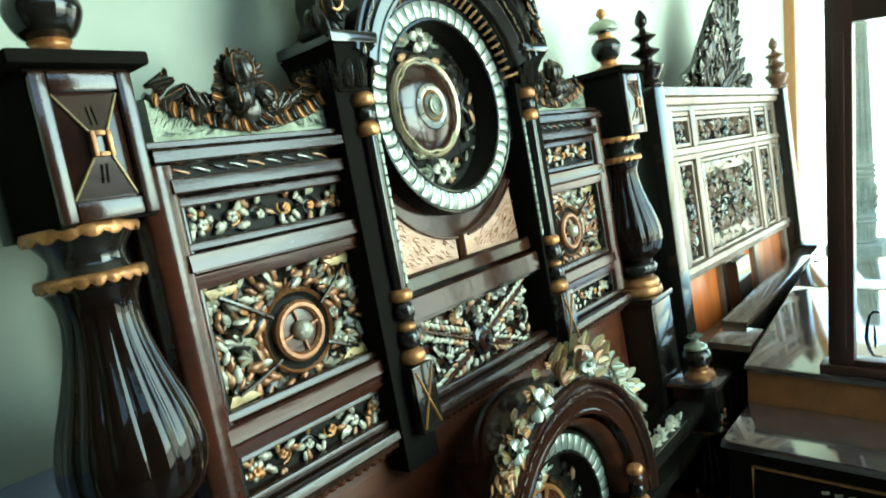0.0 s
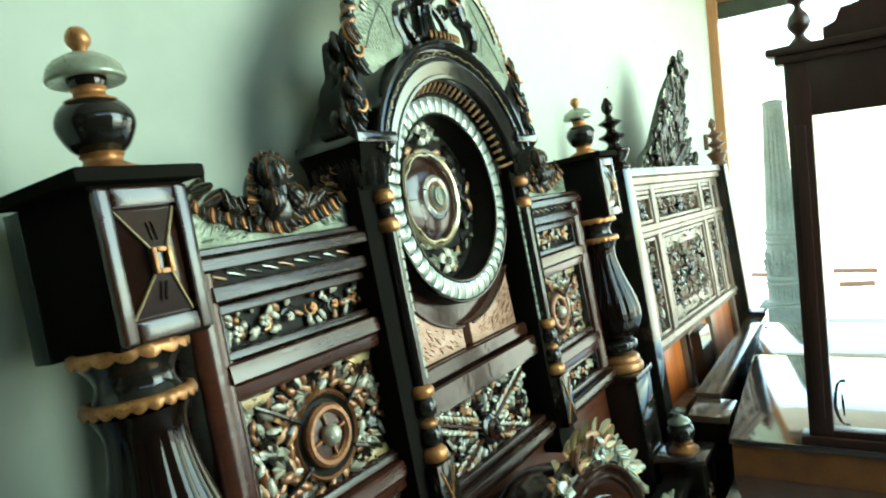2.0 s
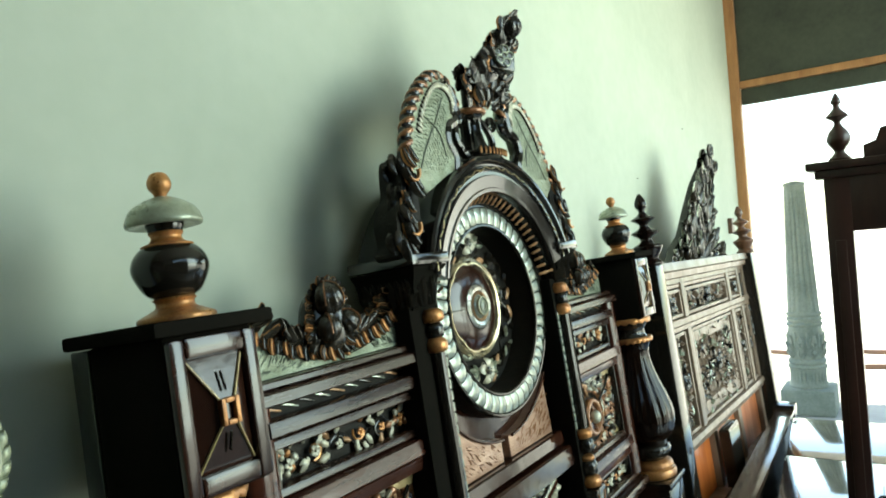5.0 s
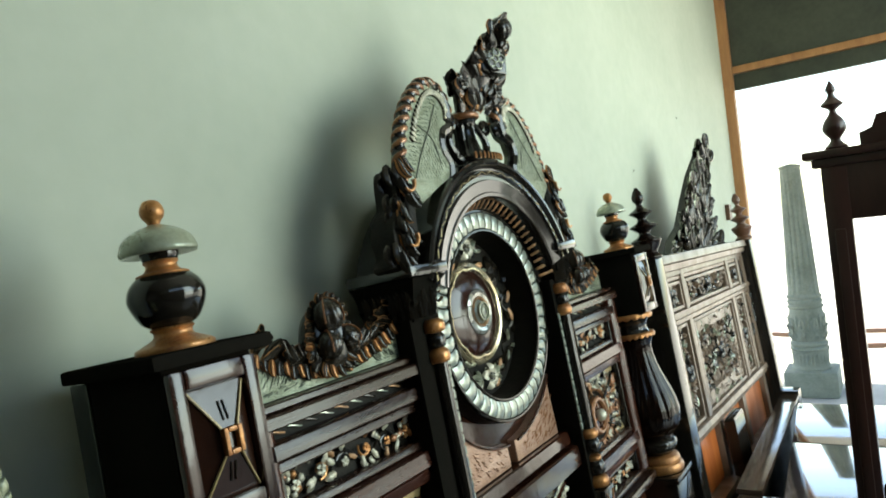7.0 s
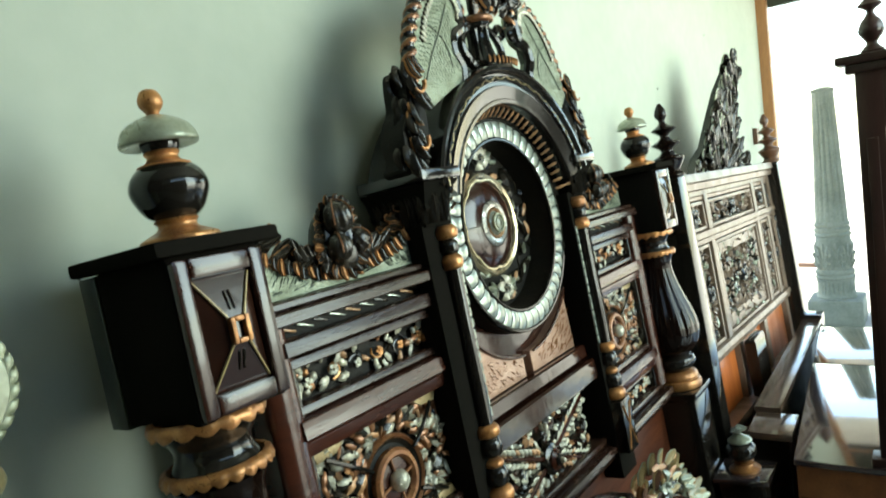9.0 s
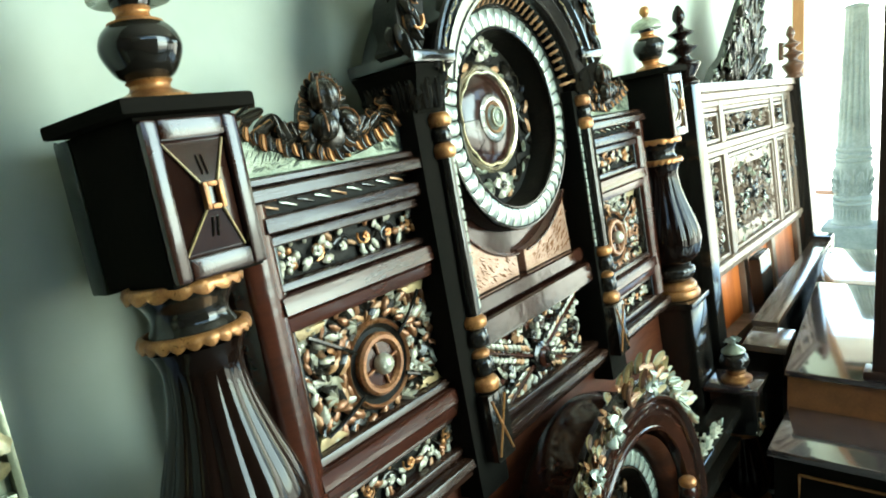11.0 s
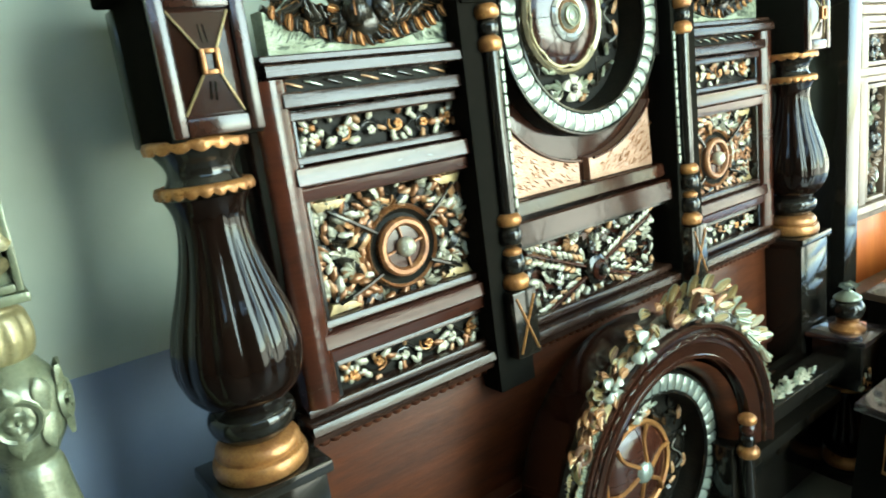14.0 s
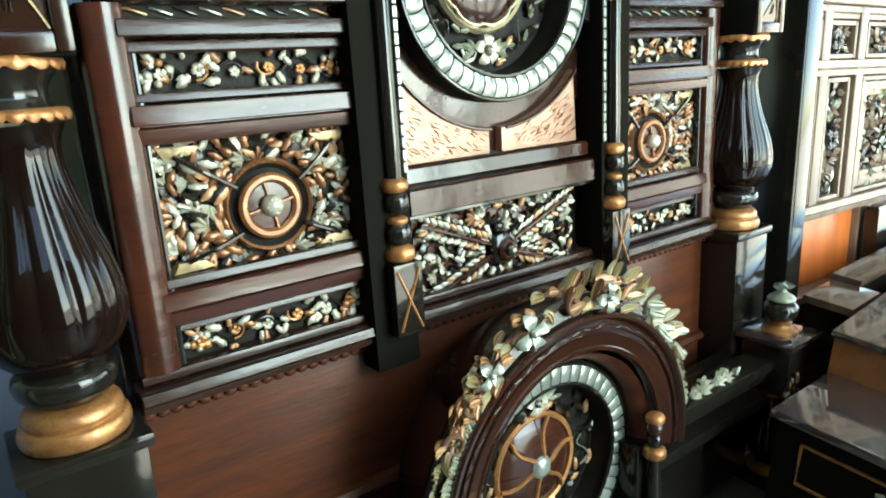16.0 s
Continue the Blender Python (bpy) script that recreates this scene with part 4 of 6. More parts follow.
def slim_column(parent, sx, y=-0.066):
    """A thin turned column with gilt beads before its pilaster, on a crossed block."""
    x = sx * 0.355
    pil = part("pilaster", box(*sorted((sx * 0.315, sx * 0.428)), -0.060, 0.07, 0.79, 1.70, 0.005), PILASTER, parent, "black pilaster with a slim column before it")
    part("column", lathe([(0.0175, 1.20), (0.019, 1.3), (0.017, 1.45), (0.018, 1.60)], (x, y, 0), 20), LACQUER, pil, "slim black column with gold beads")
    for z, r, h, mat in ((1.205, 0.030, 0.030, GOLD), (1.168, 0.029, 0.046, LACQUER), (1.128, 0.024, 0.018, GOLD), (1.100, 0.030, 0.048, LACQUER), (1.056, 0.034, 0.036, GOLD),
                         (1.600, 0.028, 0.034, GOLD), (1.635, 0.024, 0.036, LACQUER), (1.668, 0.029, 0.032, GOLD)):
        prof = [(r * 0.7, -h / 2), (r * 0.92, -h * 0.38), (r, -h * 0.08), (r * 0.96, h * 0.2), (r * 0.75, h * 0.42), (r * 0.6, h / 2)]
        part("bead", lathe(smooth_profile(prof, 3), (x, y, z), 24), mat, pil)
    part("block", box(x - 0.036, x + 0.036, y - 0.030, -0.03, 0.872, 1.036, 0.003), LACQUER, pil, "small black block with a gold cross")
    for a in (-1, 1):
        part("rib", tube([(x - a * 0.028, y - 0.031, 0.885), (x + a * 0.028, y - 0.031, 1.022)], 0.003, 5), GOLD, pil)
    rows = []
    for w, d, z in ((0.034, -0.066, 1.688), (0.036, -0.070, 1.712), (0.046, -0.084, 1.728), (0.044, -0.082, 1.738), (0.052, -0.094, 1.764), (0.066, -0.108, 1.784)):
        rows.append([(sx * 0.385 - w, d, z), (sx * 0.385 + w, d, z), (sx * 0.385 + w, 0.08, z), (sx * 0.385 - w, 0.08, z)])
    impost = part("impost", grid_mesh(rows, closed_u=True, caps=True), PILASTER, pil, "black impost carved with upright leaves", sharp=20)
    for k in range(5):
        piece("carved_leaf", BLADE["dark"], impost, turned(sx * 0.385 - 0.034 + 0.017 * k, -0.074 - 0.010 * (k % 2), 1.694, 90, 0.084, -16))
    for k in range(6):
        piece("carved_leaf", BLADE["dark"], impost, Matrix.Translation((sx * 0.385 - 0.042, -0.060 + 0.024 * k, 1.694)) @ Matrix.Rotation(radians(-90), 4, "Z") @ turned(0, 0, 0, 90, 0.084, -16))
    part("impost_cap", box(sx * 0.385 - 0.072, sx * 0.385 + 0.072, -0.113, 0.08, 1.786, 1.812, 0.006), HOODBLACK, pil)
    for k in range(14):
        z = 1.225 + k * 0.0265
        part("strip_tile", box(sx * 0.3215 - 0.006, sx * 0.3215 + 0.006, -0.066, -0.0595, z, z + 0.024, 0.002, seg=1), RINGSILVER, pil)


GOUGE_DARK = leaf_mesh("engraving", ENGRAVING, 0.16, 0.03)


def swag_crest(parent, sx, seed):
    """The dipping silver crest above a side panel, with a carved leaf bunch on it."""
    rnd = random.Random(seed)
    xa, xb = 0.845, 0.405
    n = 18
    arc = []
    for i in range(n + 1):
        s = i / n
        arc.append((xa + (xb - xa) * s, 1.635 + 0.062 * abs(2 * s - 1) ** 2.1))
    poly = [(sx * px, pz) for px, pz in arc] + [(sx * xb, 1.616), (sx * xa, 1.616)]
    crest = part("crest", prism(poly, -0.012, 0.04, 0.0), ENGRAVED, parent, "dipping pale silver-green crest with engraved lines")
    part("rim", tube([(sx * px, -0.010, pz + 0.004) for px, pz in arc], 0.0075, 8), LACQUER, crest)
    part("line", tube([(sx * (0.80 - 0.355 * i / 14), -0.0135, 1.624 + 0.045 * abs(2 * i / 14 - 1) ** 2.1) for i in range(15)], 0.0014, 5), LACQUER, crest)
    for i in range(26):
        s = 0.05 + 0.9 * i / 25
        px = xa + (xb - xa) * s
        pz = 1.635 + 0.062 * abs(2 * s - 1) ** 2.1
        piece("carved_leaf", CURL[("gold", "edged", "gold", "dark")[i % 4]], crest, turned(sx * px, -0.014, pz + 0.018, -90 + sx * (24 if s < 0.5 else -24) * abs(2 * s - 1) + rnd.uniform(-10, 10), rnd.uniform(0.026, 0.034), 0))
    for i in range(150):
        s = rnd.choice([rnd.uniform(0.02, 0.26), rnd.uniform(0.74, 0.98)])
        top = 1.635 + 0.062 * abs(2 * s - 1) ** 2.1
        px, pz = xa + (xb - xa) * s, rnd.uniform(1.622, top - 0.006)
        piece("engraving", GOUGE_DARK, crest, turned(sx * px, -0.0130, pz, sx * ((-55 if s < 0.5 else 55) * (1 if pz > 1.634 else 0.3)) + rnd.uniform(-6, 6), rnd.uniform(0.009, 0.017)))
    # plump leaves that rise towards the ends, and a knot in the middle
    for i in range(76):
        s = (i + rnd.uniform(0.2, 0.8)) / 76
        if abs(s - 0.5) < 0.07:
            continue
        px = xa - 0.008 + (xb - xa + 0.014) * s
        low = 1.642 + 0.062 * abs(2 * s - 1) ** 2.1
        grow = 0.004 + (0.014 if s < 0.5 else 0.034) * abs(2 * s - 1) ** 1.5
        along = 90 + sx * (66 if s < 0.5 else -66)
        piece("carved_leaf", BLADE[("edged", "dark", "edged", "edged")[i % 4]], crest, turned(sx * px, rnd.uniform(-0.018, 0.004), low + rnd.uniform(-0.004, grow), along + rnd.uniform(-22, 22), rnd.uniform(0.042, 0.060), rnd.uniform(-20, 20)))
    cx = sx * 0.632
    knot = part("knot", lathe(smooth_profile([(0.036, 1.640), (0.046, 1.655), (0.052, 1.69), (0.048, 1.715), (0.042, 1.735), (0.030, 1.752), (0.010, 1.762)], 4), (cx, 0.010, 0), 32, None, 8, 0.16, (1.64, 1.775)), BRONZE, crest, "dark carved leaf knot with thin gold edges")
    for dx, dy, dz, s, tilt in ((-0.030, -0.034, 1.685, 0.058, 24), (0.030, -0.030, 1.690, 0.052, -30), (-0.056, -0.010, 1.672, 0.044, 30), (0.056, -0.010, 1.672, 0.044, -30), (-0.008, -0.020, 1.742, 0.072, 10)):
        piece("ribbed_ball", RIBBED, knot, Matrix.Translation((cx + dx, dy, dz)) @ Matrix.Rotation(radians(tilt), 4, "Y") @ Matrix.Rotation(radians(24), 4, "X") @ Matrix.Scale(s, 4))
    for k in range(15):
        a = -24 + 228 * k / 14
        piece("carved_leaf", CURL[("edged", "dark", "edged")[k % 3]], knot, turned(cx - 0.004 + 0.034 * math.cos(radians(a)), -0.010, 1.728 + 0.034 * math.sin(radians(a)), a + rnd.uniform(-8, 8), rnd.uniform(0.026, 0.034), rnd.uniform(-20, 20)))
    for k in range(12):
        a = 150 + 240 * k / 11
        piece("carved_leaf", CURL[("edged", "gold", "edged", "dark")[k % 4]], knot, turned(cx - 0.012 + 0.046 * math.cos(radians(a)), -0.022, 1.684 + 0.036 * math.sin(radians(a)), a + rnd.uniform(-10, 10), rnd.uniform(0.028, 0.036), rnd.uniform(-20, 20)))
    for sgn in (-1, 1):
        for k in range(5):
            piece("carved_leaf", CURL[("dark", "edged")[k % 2]], knot, turned(cx + sgn * (0.070 + 0.012 * k), -0.012, 1.662 + 0.004 * k, 90 - sgn * rnd.uniform(10, 70), rnd.uniform(0.034, 0.046), rnd.uniform(-20, 20)))
    for dx, dy, dz, s, turn in ((-0.008, -0.020, 1.742, 0.038, -50), (-0.008, -0.020, 1.742, 0.038, 20), (-0.030, -0.034, 1.685, 0.031, -30), (0.030, -0.030, 1.690, 0.028, 40)):
        arc = []
        for k in range(11):
            e = radians(-20 + 16 * k)
            arc.append((cx + dx + s * math.cos(e) * math.sin(radians(turn)), dy - s * math.cos(e) * math.cos(radians(turn)), dz + s * math.sin(e)))
        part("gold_edge", tube(arc, 0.0018, 5), BROWNGOLD, knot)


def hood(parent, zc, y, r, a0, a1, back, mats):
    """The moulded hood over a roundel, with little spindles under it. y: its face."""
    sec = [(r, back), (r + 0.006, y + 0.045), (r + 0.006, y + 0.006), (r + 0.002, y), (r - 0.006, y), (r - 0.010, y + 0.005), (r - 0.016, y + 0.016), (r - 0.022, y + 0.018), (r - 0.024, y + 0.008), (r - 0.034, y + 0.008), (r - 0.037, y + 0.017),
           (r - 0.046, y + 0.018), (r - 0.049, y + 0.012), (r - 0.080, y + 0.020), (r - 0.083, y + 0.017), (r - 0.092, y + 0.019), (r - 0.096, y + 0.028), (r - 0.096, y + 0.066), (r - 0.080, back)]
    arch = part("hood", sweep_arc(sec, a0, a1, 64, 0, zc), mats[0], parent, "glossy moulded round hood", sharp=28)
    for k in range(34):
        a = a0 + (a1 - a0) * (k + 0.5) / 34
        part("engraved_mark", tube([((r - 0.032 + 0.006 * (k % 2)) * math.cos(radians(a - 1.6)), y + 0.0072, zc + (r - 0.032 + 0.006 * (k % 2)) * math.sin(radians(a - 1.6))), ((r - 0.026 - 0.006 * (k % 2)) * math.cos(radians(a + 1.6)), y + 0.0072, zc + (r - 0.026 - 0.006 * (k % 2)) * math.sin(radians(a + 1.6)))], 0.0016, 5), mats[2], arch)
    return arch


def arch_spindles(parent, zc, y, r0, r1, a0, a1, n):
    bm = lathe(smooth_profile([(0.0045, 0), (0.0052, 0.05), (0.0028, 0.12), (0.0046, 0.3), (0.0050, 0.42), (0.0030, 0.62), (0.0026, 0.8), (0.0050, 0.9), (0.0046, 1.0)], 2), (0, 0, 0), 8)
    bmesh.ops.scale(bm, vec=(1, 1, r1 - r0), verts=bm.verts)
    bmesh.ops.rotate(bm, cent=(0, 0, 0), matrix=Matrix.Rotation(radians(90), 3, "Y"), verts=bm.verts)
    bmesh.ops.translate(bm, vec=(r0, 0, 0), verts=bm.verts)
    for v in bm.verts:
        v.co.y -= 0.030 * (v.co.x - r0) / (r1 - r0)
    me = data_of("spindle", bm, TAN)
    for k in range(n):
        a = radians(a0 + (a1 - a0) * k / (n - 1))
        piece("spindle", me, parent, Matrix.Translation((0, y, zc)) @ Matrix.Rotation(-a, 4, "Y"))


def feather_panel(parent, seed):
    """The middle panel: feathered sprays that run out from a turned hub."""
    rnd = random.Random(seed)
    x0, x1, z0, z1 = -0.262, 0.262, 0.885, 1.112
    panel = part("carved_panel", box(x0, x1, 0.02, 0.04, z0, z1, 0), MAHOGANY, parent, "carved panel of ivory feathered sprays round a dark hub")
    cz = 0.985
    leaf_field(panel, x0, x1, z0, z1, (0, cz, 0.05), seed + 1, 0.021, 0.021, (0.024, 0.038), ("tan", "dark", "ivory", "ivory", "ivory"))
    for ang, ln in ((22, 0.27), (-20, 0.27), (158, 0.27), (200, 0.27)):
        a = radians(ang)
        pts = [(r * math.cos(a), -0.002, cz + r * math.sin(a)) for r in [0.04 + (ln - 0.04) * i / 11 for i in range(12)]]
        pts = [p for p in pts if x0 + 0.006 < p[0] < x1 - 0.006 and z0 + 0.006 < p[2] < z1 - 0.006]
        part("stem", tube(pts, 0.0058, 6, taper=0.4), MAHOGANY, panel)
        for i in range(1, len(pts)):
            for side in (-1, 1):
                px, _, pz = pts[i]
                qx, qz = px + 0.012 * math.cos(a + side * 1.57), pz + 0.012 * math.sin(a + side * 1.57)
                if not (x0 + 0.012 < qx < x1 - 0.012 and z0 + 0.012 < qz < z1 - 0.012):
                    continue
                piece("leaf", LEAF["ivory" if rnd.random() < 0.8 else "tan"], panel, turned(qx, -0.001, qz, ang + side * rnd.uniform(18, 34), rnd.uniform(0.024, 0.032), side * 20))
    for r, h, mat in ((0.043, -0.018, LACQUER), (0.030, -0.030, MAHOGANY), (0.019, -0.038, LACQUER)):
        part("hub", sweep_arc([(0.001, h), (r * 0.7, h), (r, h + 0.008), (r, 0.02), (0.001, 0.02)], 0, 360, 28, 0, cz), mat, panel)
    part("hub", sweep_arc([(0.001, -0.050), (0.006, -0.048), (0.009, -0.036), (0.001, -0.036)], 0, 360, 14, 0, cz), IVORY, panel)


# thin raised slivers, their dark colour standing for shade in the chisel cuts
GOUGE = leaf_mesh("gouge", BROWNGOLD, 0.15, 0.05)


def spandrels(parent):
    """Two hammered copper spandrels under the great ring, with a slot between them."""
    zc, r = 1.647, 0.355
    for sx in (-1, 1):
        poly = []
        for i in range(13):
            a = radians(-40 - (50 - (4.5 if sx < 0 else 1.8)) * i / 12)
            poly.append((sx * r * math.cos(a), zc + r * math.sin(a)))
        poly = [(sx * 0.282, 1.230)] + poly + [(sx * (0.028 if sx < 0 else 0.011), 1.230)]
        if sx > 0:
            poly.reverse()
        sp = part("spandrel", prism(poly, 0.0, 0.03, 0.005), COPPER, parent, "hammered copper-brown corner panel")
        pts = [(sx * (r + 0.004) * math.cos(radians(-40 - 46 * i / 12)), -0.004, zc + (r + 0.004) * math.sin(radians(-40 - 46 * i / 12))) for i in range(13)]
        part("lip", tube(pts, 0.0045, 6), MAHOGANY, sp)
        rnd = random.Random(90 + sx)
        for k in range(190):
            px, pz = rnd.uniform(0.035, 0.268), rnd.uniform(1.24, 1.40)
            if math.hypot(px, pz - zc) > r + 0.014:
                piece("gouge", GOUGE, sp, turned(sx * px, -0.0010, pz, 90 - sx * rnd.uniform(40, 75), rnd.uniform(0.012, 0.022)))
    part("back_sheet", sweep_arc([(0.280, 0.020), (0.43, 0.026), (0.43, 0.045), (0.280, 0.045)], -150, -30, 48, 0, zc), TRAY, parent, "glossy red-brown crescent under the ring")


def wing(parent, sx):
    """A curved wing beside the crown: a silver-green leaf with a roped gilt edge."""
    outer = [(0.378, 1.985), (0.372, 2.04), (0.352, 2.105), (0.318, 2.165), (0.272, 2.212), (0.228, 2.242), (0.186, 2.248), (0.152, 2.232), (0.132, 2.20), (0.130, 2.17)]
    inner = [(0.150, 2.135), (0.185, 2.12), (0.195, 2.08), (0.175, 2.04), (0.18, 2.005), (0.24, 1.985), (0.33, 1.94)]
    op = smooth_profile(outer, 3)
    poly = [(sx * a, b) for a, b in op + inner]
    if sx < 0:
        poly.reverse()
    w = part("wing", prism(poly, -0.075, -0.037, 0.004), ENGRAVED, parent, "curved pale silver-green wing with a roped gold edge")
    edge = smooth_profile(outer, 5)
    part("rope", twisted_rope([(sx * a, -0.061, b) for a, b in smooth_profile(outer, 24)], 0.0170, 2, 0.031 * sx), [LACQUER, BROWNGOLD], w, "twisted gold and black rope edge", sharp=80)
    for pts, rr in (([(0.34, 2.0), (0.30, 2.06), (0.25, 2.12), (0.20, 2.19)], 0.0018), ([(0.22, 2.04), (0.24, 2.1), (0.29, 2.13)], 0.0015)):
        part("vein", tube([(sx * a, -0.076, b) for a, b in smooth_profile(pts, 4)], rr, 5), ENGRAVING, w)
    line = smooth_profile(outer, 4)
    for a, b in line[8:-4]:
        d = Vector((0.245 - a, 2.075 - b)).normalized()
        piece("leaf", LEAF["ivory"], w, turned(sx * (a + d.x * 0.020), -0.078, b + d.y * 0.020, math.degrees(math.atan2(d.y, sx * d.x)) + sx * 18, 0.020))
    curl = [(sx * (0.132 + 0.030 * math.cos(k * 0.45) * (1 - k / 16)), -0.065, 2.15 + 0.03 * math.sin(k * 0.45) * (1 - k / 16)) for k in range(14)]
    part("curl", tube(curl, 0.013, 7, taper=0.4), LACQUER, w)
    part("inner_rim", tube([(sx * a, -0.067, b) for a, b in smooth_profile([(0.188, 2.238), (0.155, 2.220), (0.142, 2.185), (0.150, 2.14), (0.185, 2.12), (0.195, 2.08), (0.172, 2.04), (0.18, 2.0)], 4)], 0.016, 8), LACQUER, w)
    for k in range(12):
        a, b = smooth_profile([(0.205, 2.25), (0.168, 2.22), (0.160, 2.19), (0.166, 2.155)], 4)[k]
        piece("bead", BUD["ivory"], w, turned(sx * a, -0.079, b, 0, 0.012))
    for cx, cz, rr, a0 in ((0.405, 1.985, 0.020, 160), (0.43, 1.86, 0.018, 150)):
        part("curl", tube([(sx * (cx + rr * math.cos(radians(a0 + 16 * k))), -0.100, cz + rr * math.sin(radians(a0 + 16 * k))) for k in range(11)], 0.0055, 6, taper=0.5), GOLD, w)
    rnd = random.Random(31)
    # the carved flank that falls beside the hood
    for i in range(54):
        s = (i + rnd.random()) / 54
        deep = rnd.random()
        px, pz = 0.395 + 0.052 * s + 0.012 * math.sin(s * 16) + rnd.uniform(-0.018, 0.010), 2.05 - 0.22 * s
        piece("carved_leaf", CURL["dark" if deep > 0.3 or rnd.random() < 0.6 else "edged"], w, turned(sx * px, -0.088 + 0.06 * deep, pz, -90 + sx * rnd.uniform(-30, 25), rnd.uniform(0.044, 0.062), rnd.uniform(-20, 20)))
    for row in range(22):
        for col in range(16):
            px, pz = 0.195 + 0.0115 * (col + 0.5 * (row % 2)) + rnd.uniform(-0.002, 0.002), 2.0 + 0.0105 * row + rnd.uniform(-0.002, 0.002)
            if math.hypot(px - 0.17, (pz - 2.0) * 0.8) < 0.180 and math.hypot(px, pz - 1.655) > 0.42:
                flow = 64 if px + 0.74 * (pz - 2.0) > 0.345 else 18
                piece("engraving", GOUGE_DARK, w, turned(sx * px, -0.0763, pz, 90 - sx * (flow + rnd.uniform(-7, 7)), rnd.uniform(0.009, 0.013)))
    flank = smooth_profile([(0.38, 2.03), (0.405, 2.02), (0.415, 1.98), (0.42, 1.94), (0.445, 1.91), (0.46, 1.87), (0.455, 1.83), (0.47, 1.80), (0.40, 1.79), (0.36, 1.90), (0.37, 2.0)], 3)
    poly = [(sx * a, b) for a, b in flank]
    if sx > 0:
        poly.reverse()
    part("flank", prism(poly, -0.07, -0.005, 0.004), GROUND, w, "black carved flank")
    w.matrix_basis = Matrix.Translation((0, -0.016, 0.010))


def crown(parent):
    """The leaning flower bunch that rises from a small vase on top of the hood."""
    vase = part("crown", lathe(smooth_profile([(0.080, 2.050), (0.074, 2.064), (0.050, 2.080), (0.036, 2.110), (0.030, 2.150), (0.034, 2.176), (0.046, 2.192), (0.040, 2.204), (0.030, 2.212)], 4), (0, -0.046, 0), 30, None, 10, 0.2, (2.06, 2.19)), LACQUER, parent, "dark carved flower bunch leaning forward from a small vase")
    part("collar", lathe(smooth_profile([(0.040, 2.186), (0.049, 2.190), (0.050, 2.200), (0.040, 2.206)], 3), (0, -0.046, 0), 30), BROWNGOLD, vase, "gold collar")
    rnd = random.Random(77)

    def lean(z):
        return -0.046 - 1.65 * max(0, z - 2.14) ** 1.7

    core = []
    for z, r in ((2.19, 0.028), (2.22, 0.050), (2.26, 0.076), (2.31, 0.070), (2.35, 0.052), (2.39, 0.034), (2.425, 0.010)):
        core.append([(r * math.cos(2 * math.pi * i / 16), lean(z) + 0.5 * r * math.sin(2 * math.pi * i / 16), z) for i in range(16)])
    part("core", grid_mesh(core, closed_u=True, caps=True), BRONZE, vase)
    # a gilt cup of short leaves over the collar
    for i in range(7):
        u = (i - 3) / 3
        piece("carved_leaf", CURL["gold" if i % 3 == 0 else "edged"], vase, turned(0.034 * u, lean(2.21) - 0.034 * math.sqrt(1 - 0.7 * u * u), 2.206, 90 - 34 * u, 0.056, -8))
    # blossoms of broad leaves on both sides
    broad = Matrix.Diagonal((0.86, 1, 1.55, 1))
    for sx in (-1, 1):
        for a, s, dy, kind in ((172, 0.066, 0.010, "dark"), (125, 0.066, 0.0, "dark"), (214, 0.060, -0.010, "dark"), (90, 0.056, 0.014, "edged"), (250, 0.050, 0.0, "dark"), (150, 0.052, -0.020, "edged")):
            piece("carved_leaf", CURL[kind], vase, turned(sx * 0.084 - 0.006, lean(2.258) - 0.010 + dy, 2.256, a if sx < 0 else 180 - a, s, rnd.uniform(-15, 15)) @ broad)
        piece("flower", FLOWER["dark"], vase, turned(sx * 0.092 - 0.006, lean(2.262) - 0.034, 2.262, 20, 0.046))
    # tiers of broad leaves that overlap up to the rolled tip
    for row, (z, half, n, size) in enumerate(((2.216, 0.056, 4, 0.066), (2.246, 0.080, 6, 0.062), (2.282, 0.084, 6, 0.058), (2.318, 0.070, 5, 0.054), (2.350, 0.052, 4, 0.046))):
        for i in range(n):
            u = 2 * (i + 0.5) / n - 1 + rnd.uniform(-0.1, 0.1)
            piece("carved_leaf", CURL[("dark", "edged", "dark")[(i + row) % 3]], vase, turned(half * u, lean(z) - 0.034 * math.sqrt(max(0, 1 - u * u)) - 0.006, z, 90 - 80 * u + rnd.uniform(-14, 14), size * rnd.uniform(0.9, 1.12), rnd.uniform(-18, 18)) @ broad)
    for dx, dz, s, turn in ((0.008, 2.392, 0.066, 30), (-0.026, 2.362, 0.050, 60), (0.030, 2.352, 0.048, 0)):
        piece("ribbed_ball", RIBBED, vase, Matrix.Translation((dx, lean(dz) - 0.008, dz)) @ Matrix.Rotation(radians(turn), 4, "X") @ Matrix.Scale(s, 4))
    for dx, dz, a, s in ((-0.036, 2.372, 84, 0.052), (-0.012, 2.392, 40, 0.050), (0.026, 2.380, 130, 0.044), (-0.040, 2.335, 110, 0.050), (0.040, 2.35, 60, 0.044)):
        piece("carved_leaf", CURL["edged"], vase, turned(dx, lean(dz) - 0.022, dz, a, 0.86 * s, 0) @ broad)
    # the square-cut leaf block that carries the round flower
    at = Matrix.Translation((-0.004, lean(2.318) - 0.052, 2.318)) @ Matrix.Rotation(radians(-24), 4, "Z")
    part("leaf_block", box(-0.036, 0.046, 0.008, 0.040, -0.034, 0.042, 0.008), BRONZE, vase, "", at @ Matrix.Rotation(radians(9), 4, "Y"))
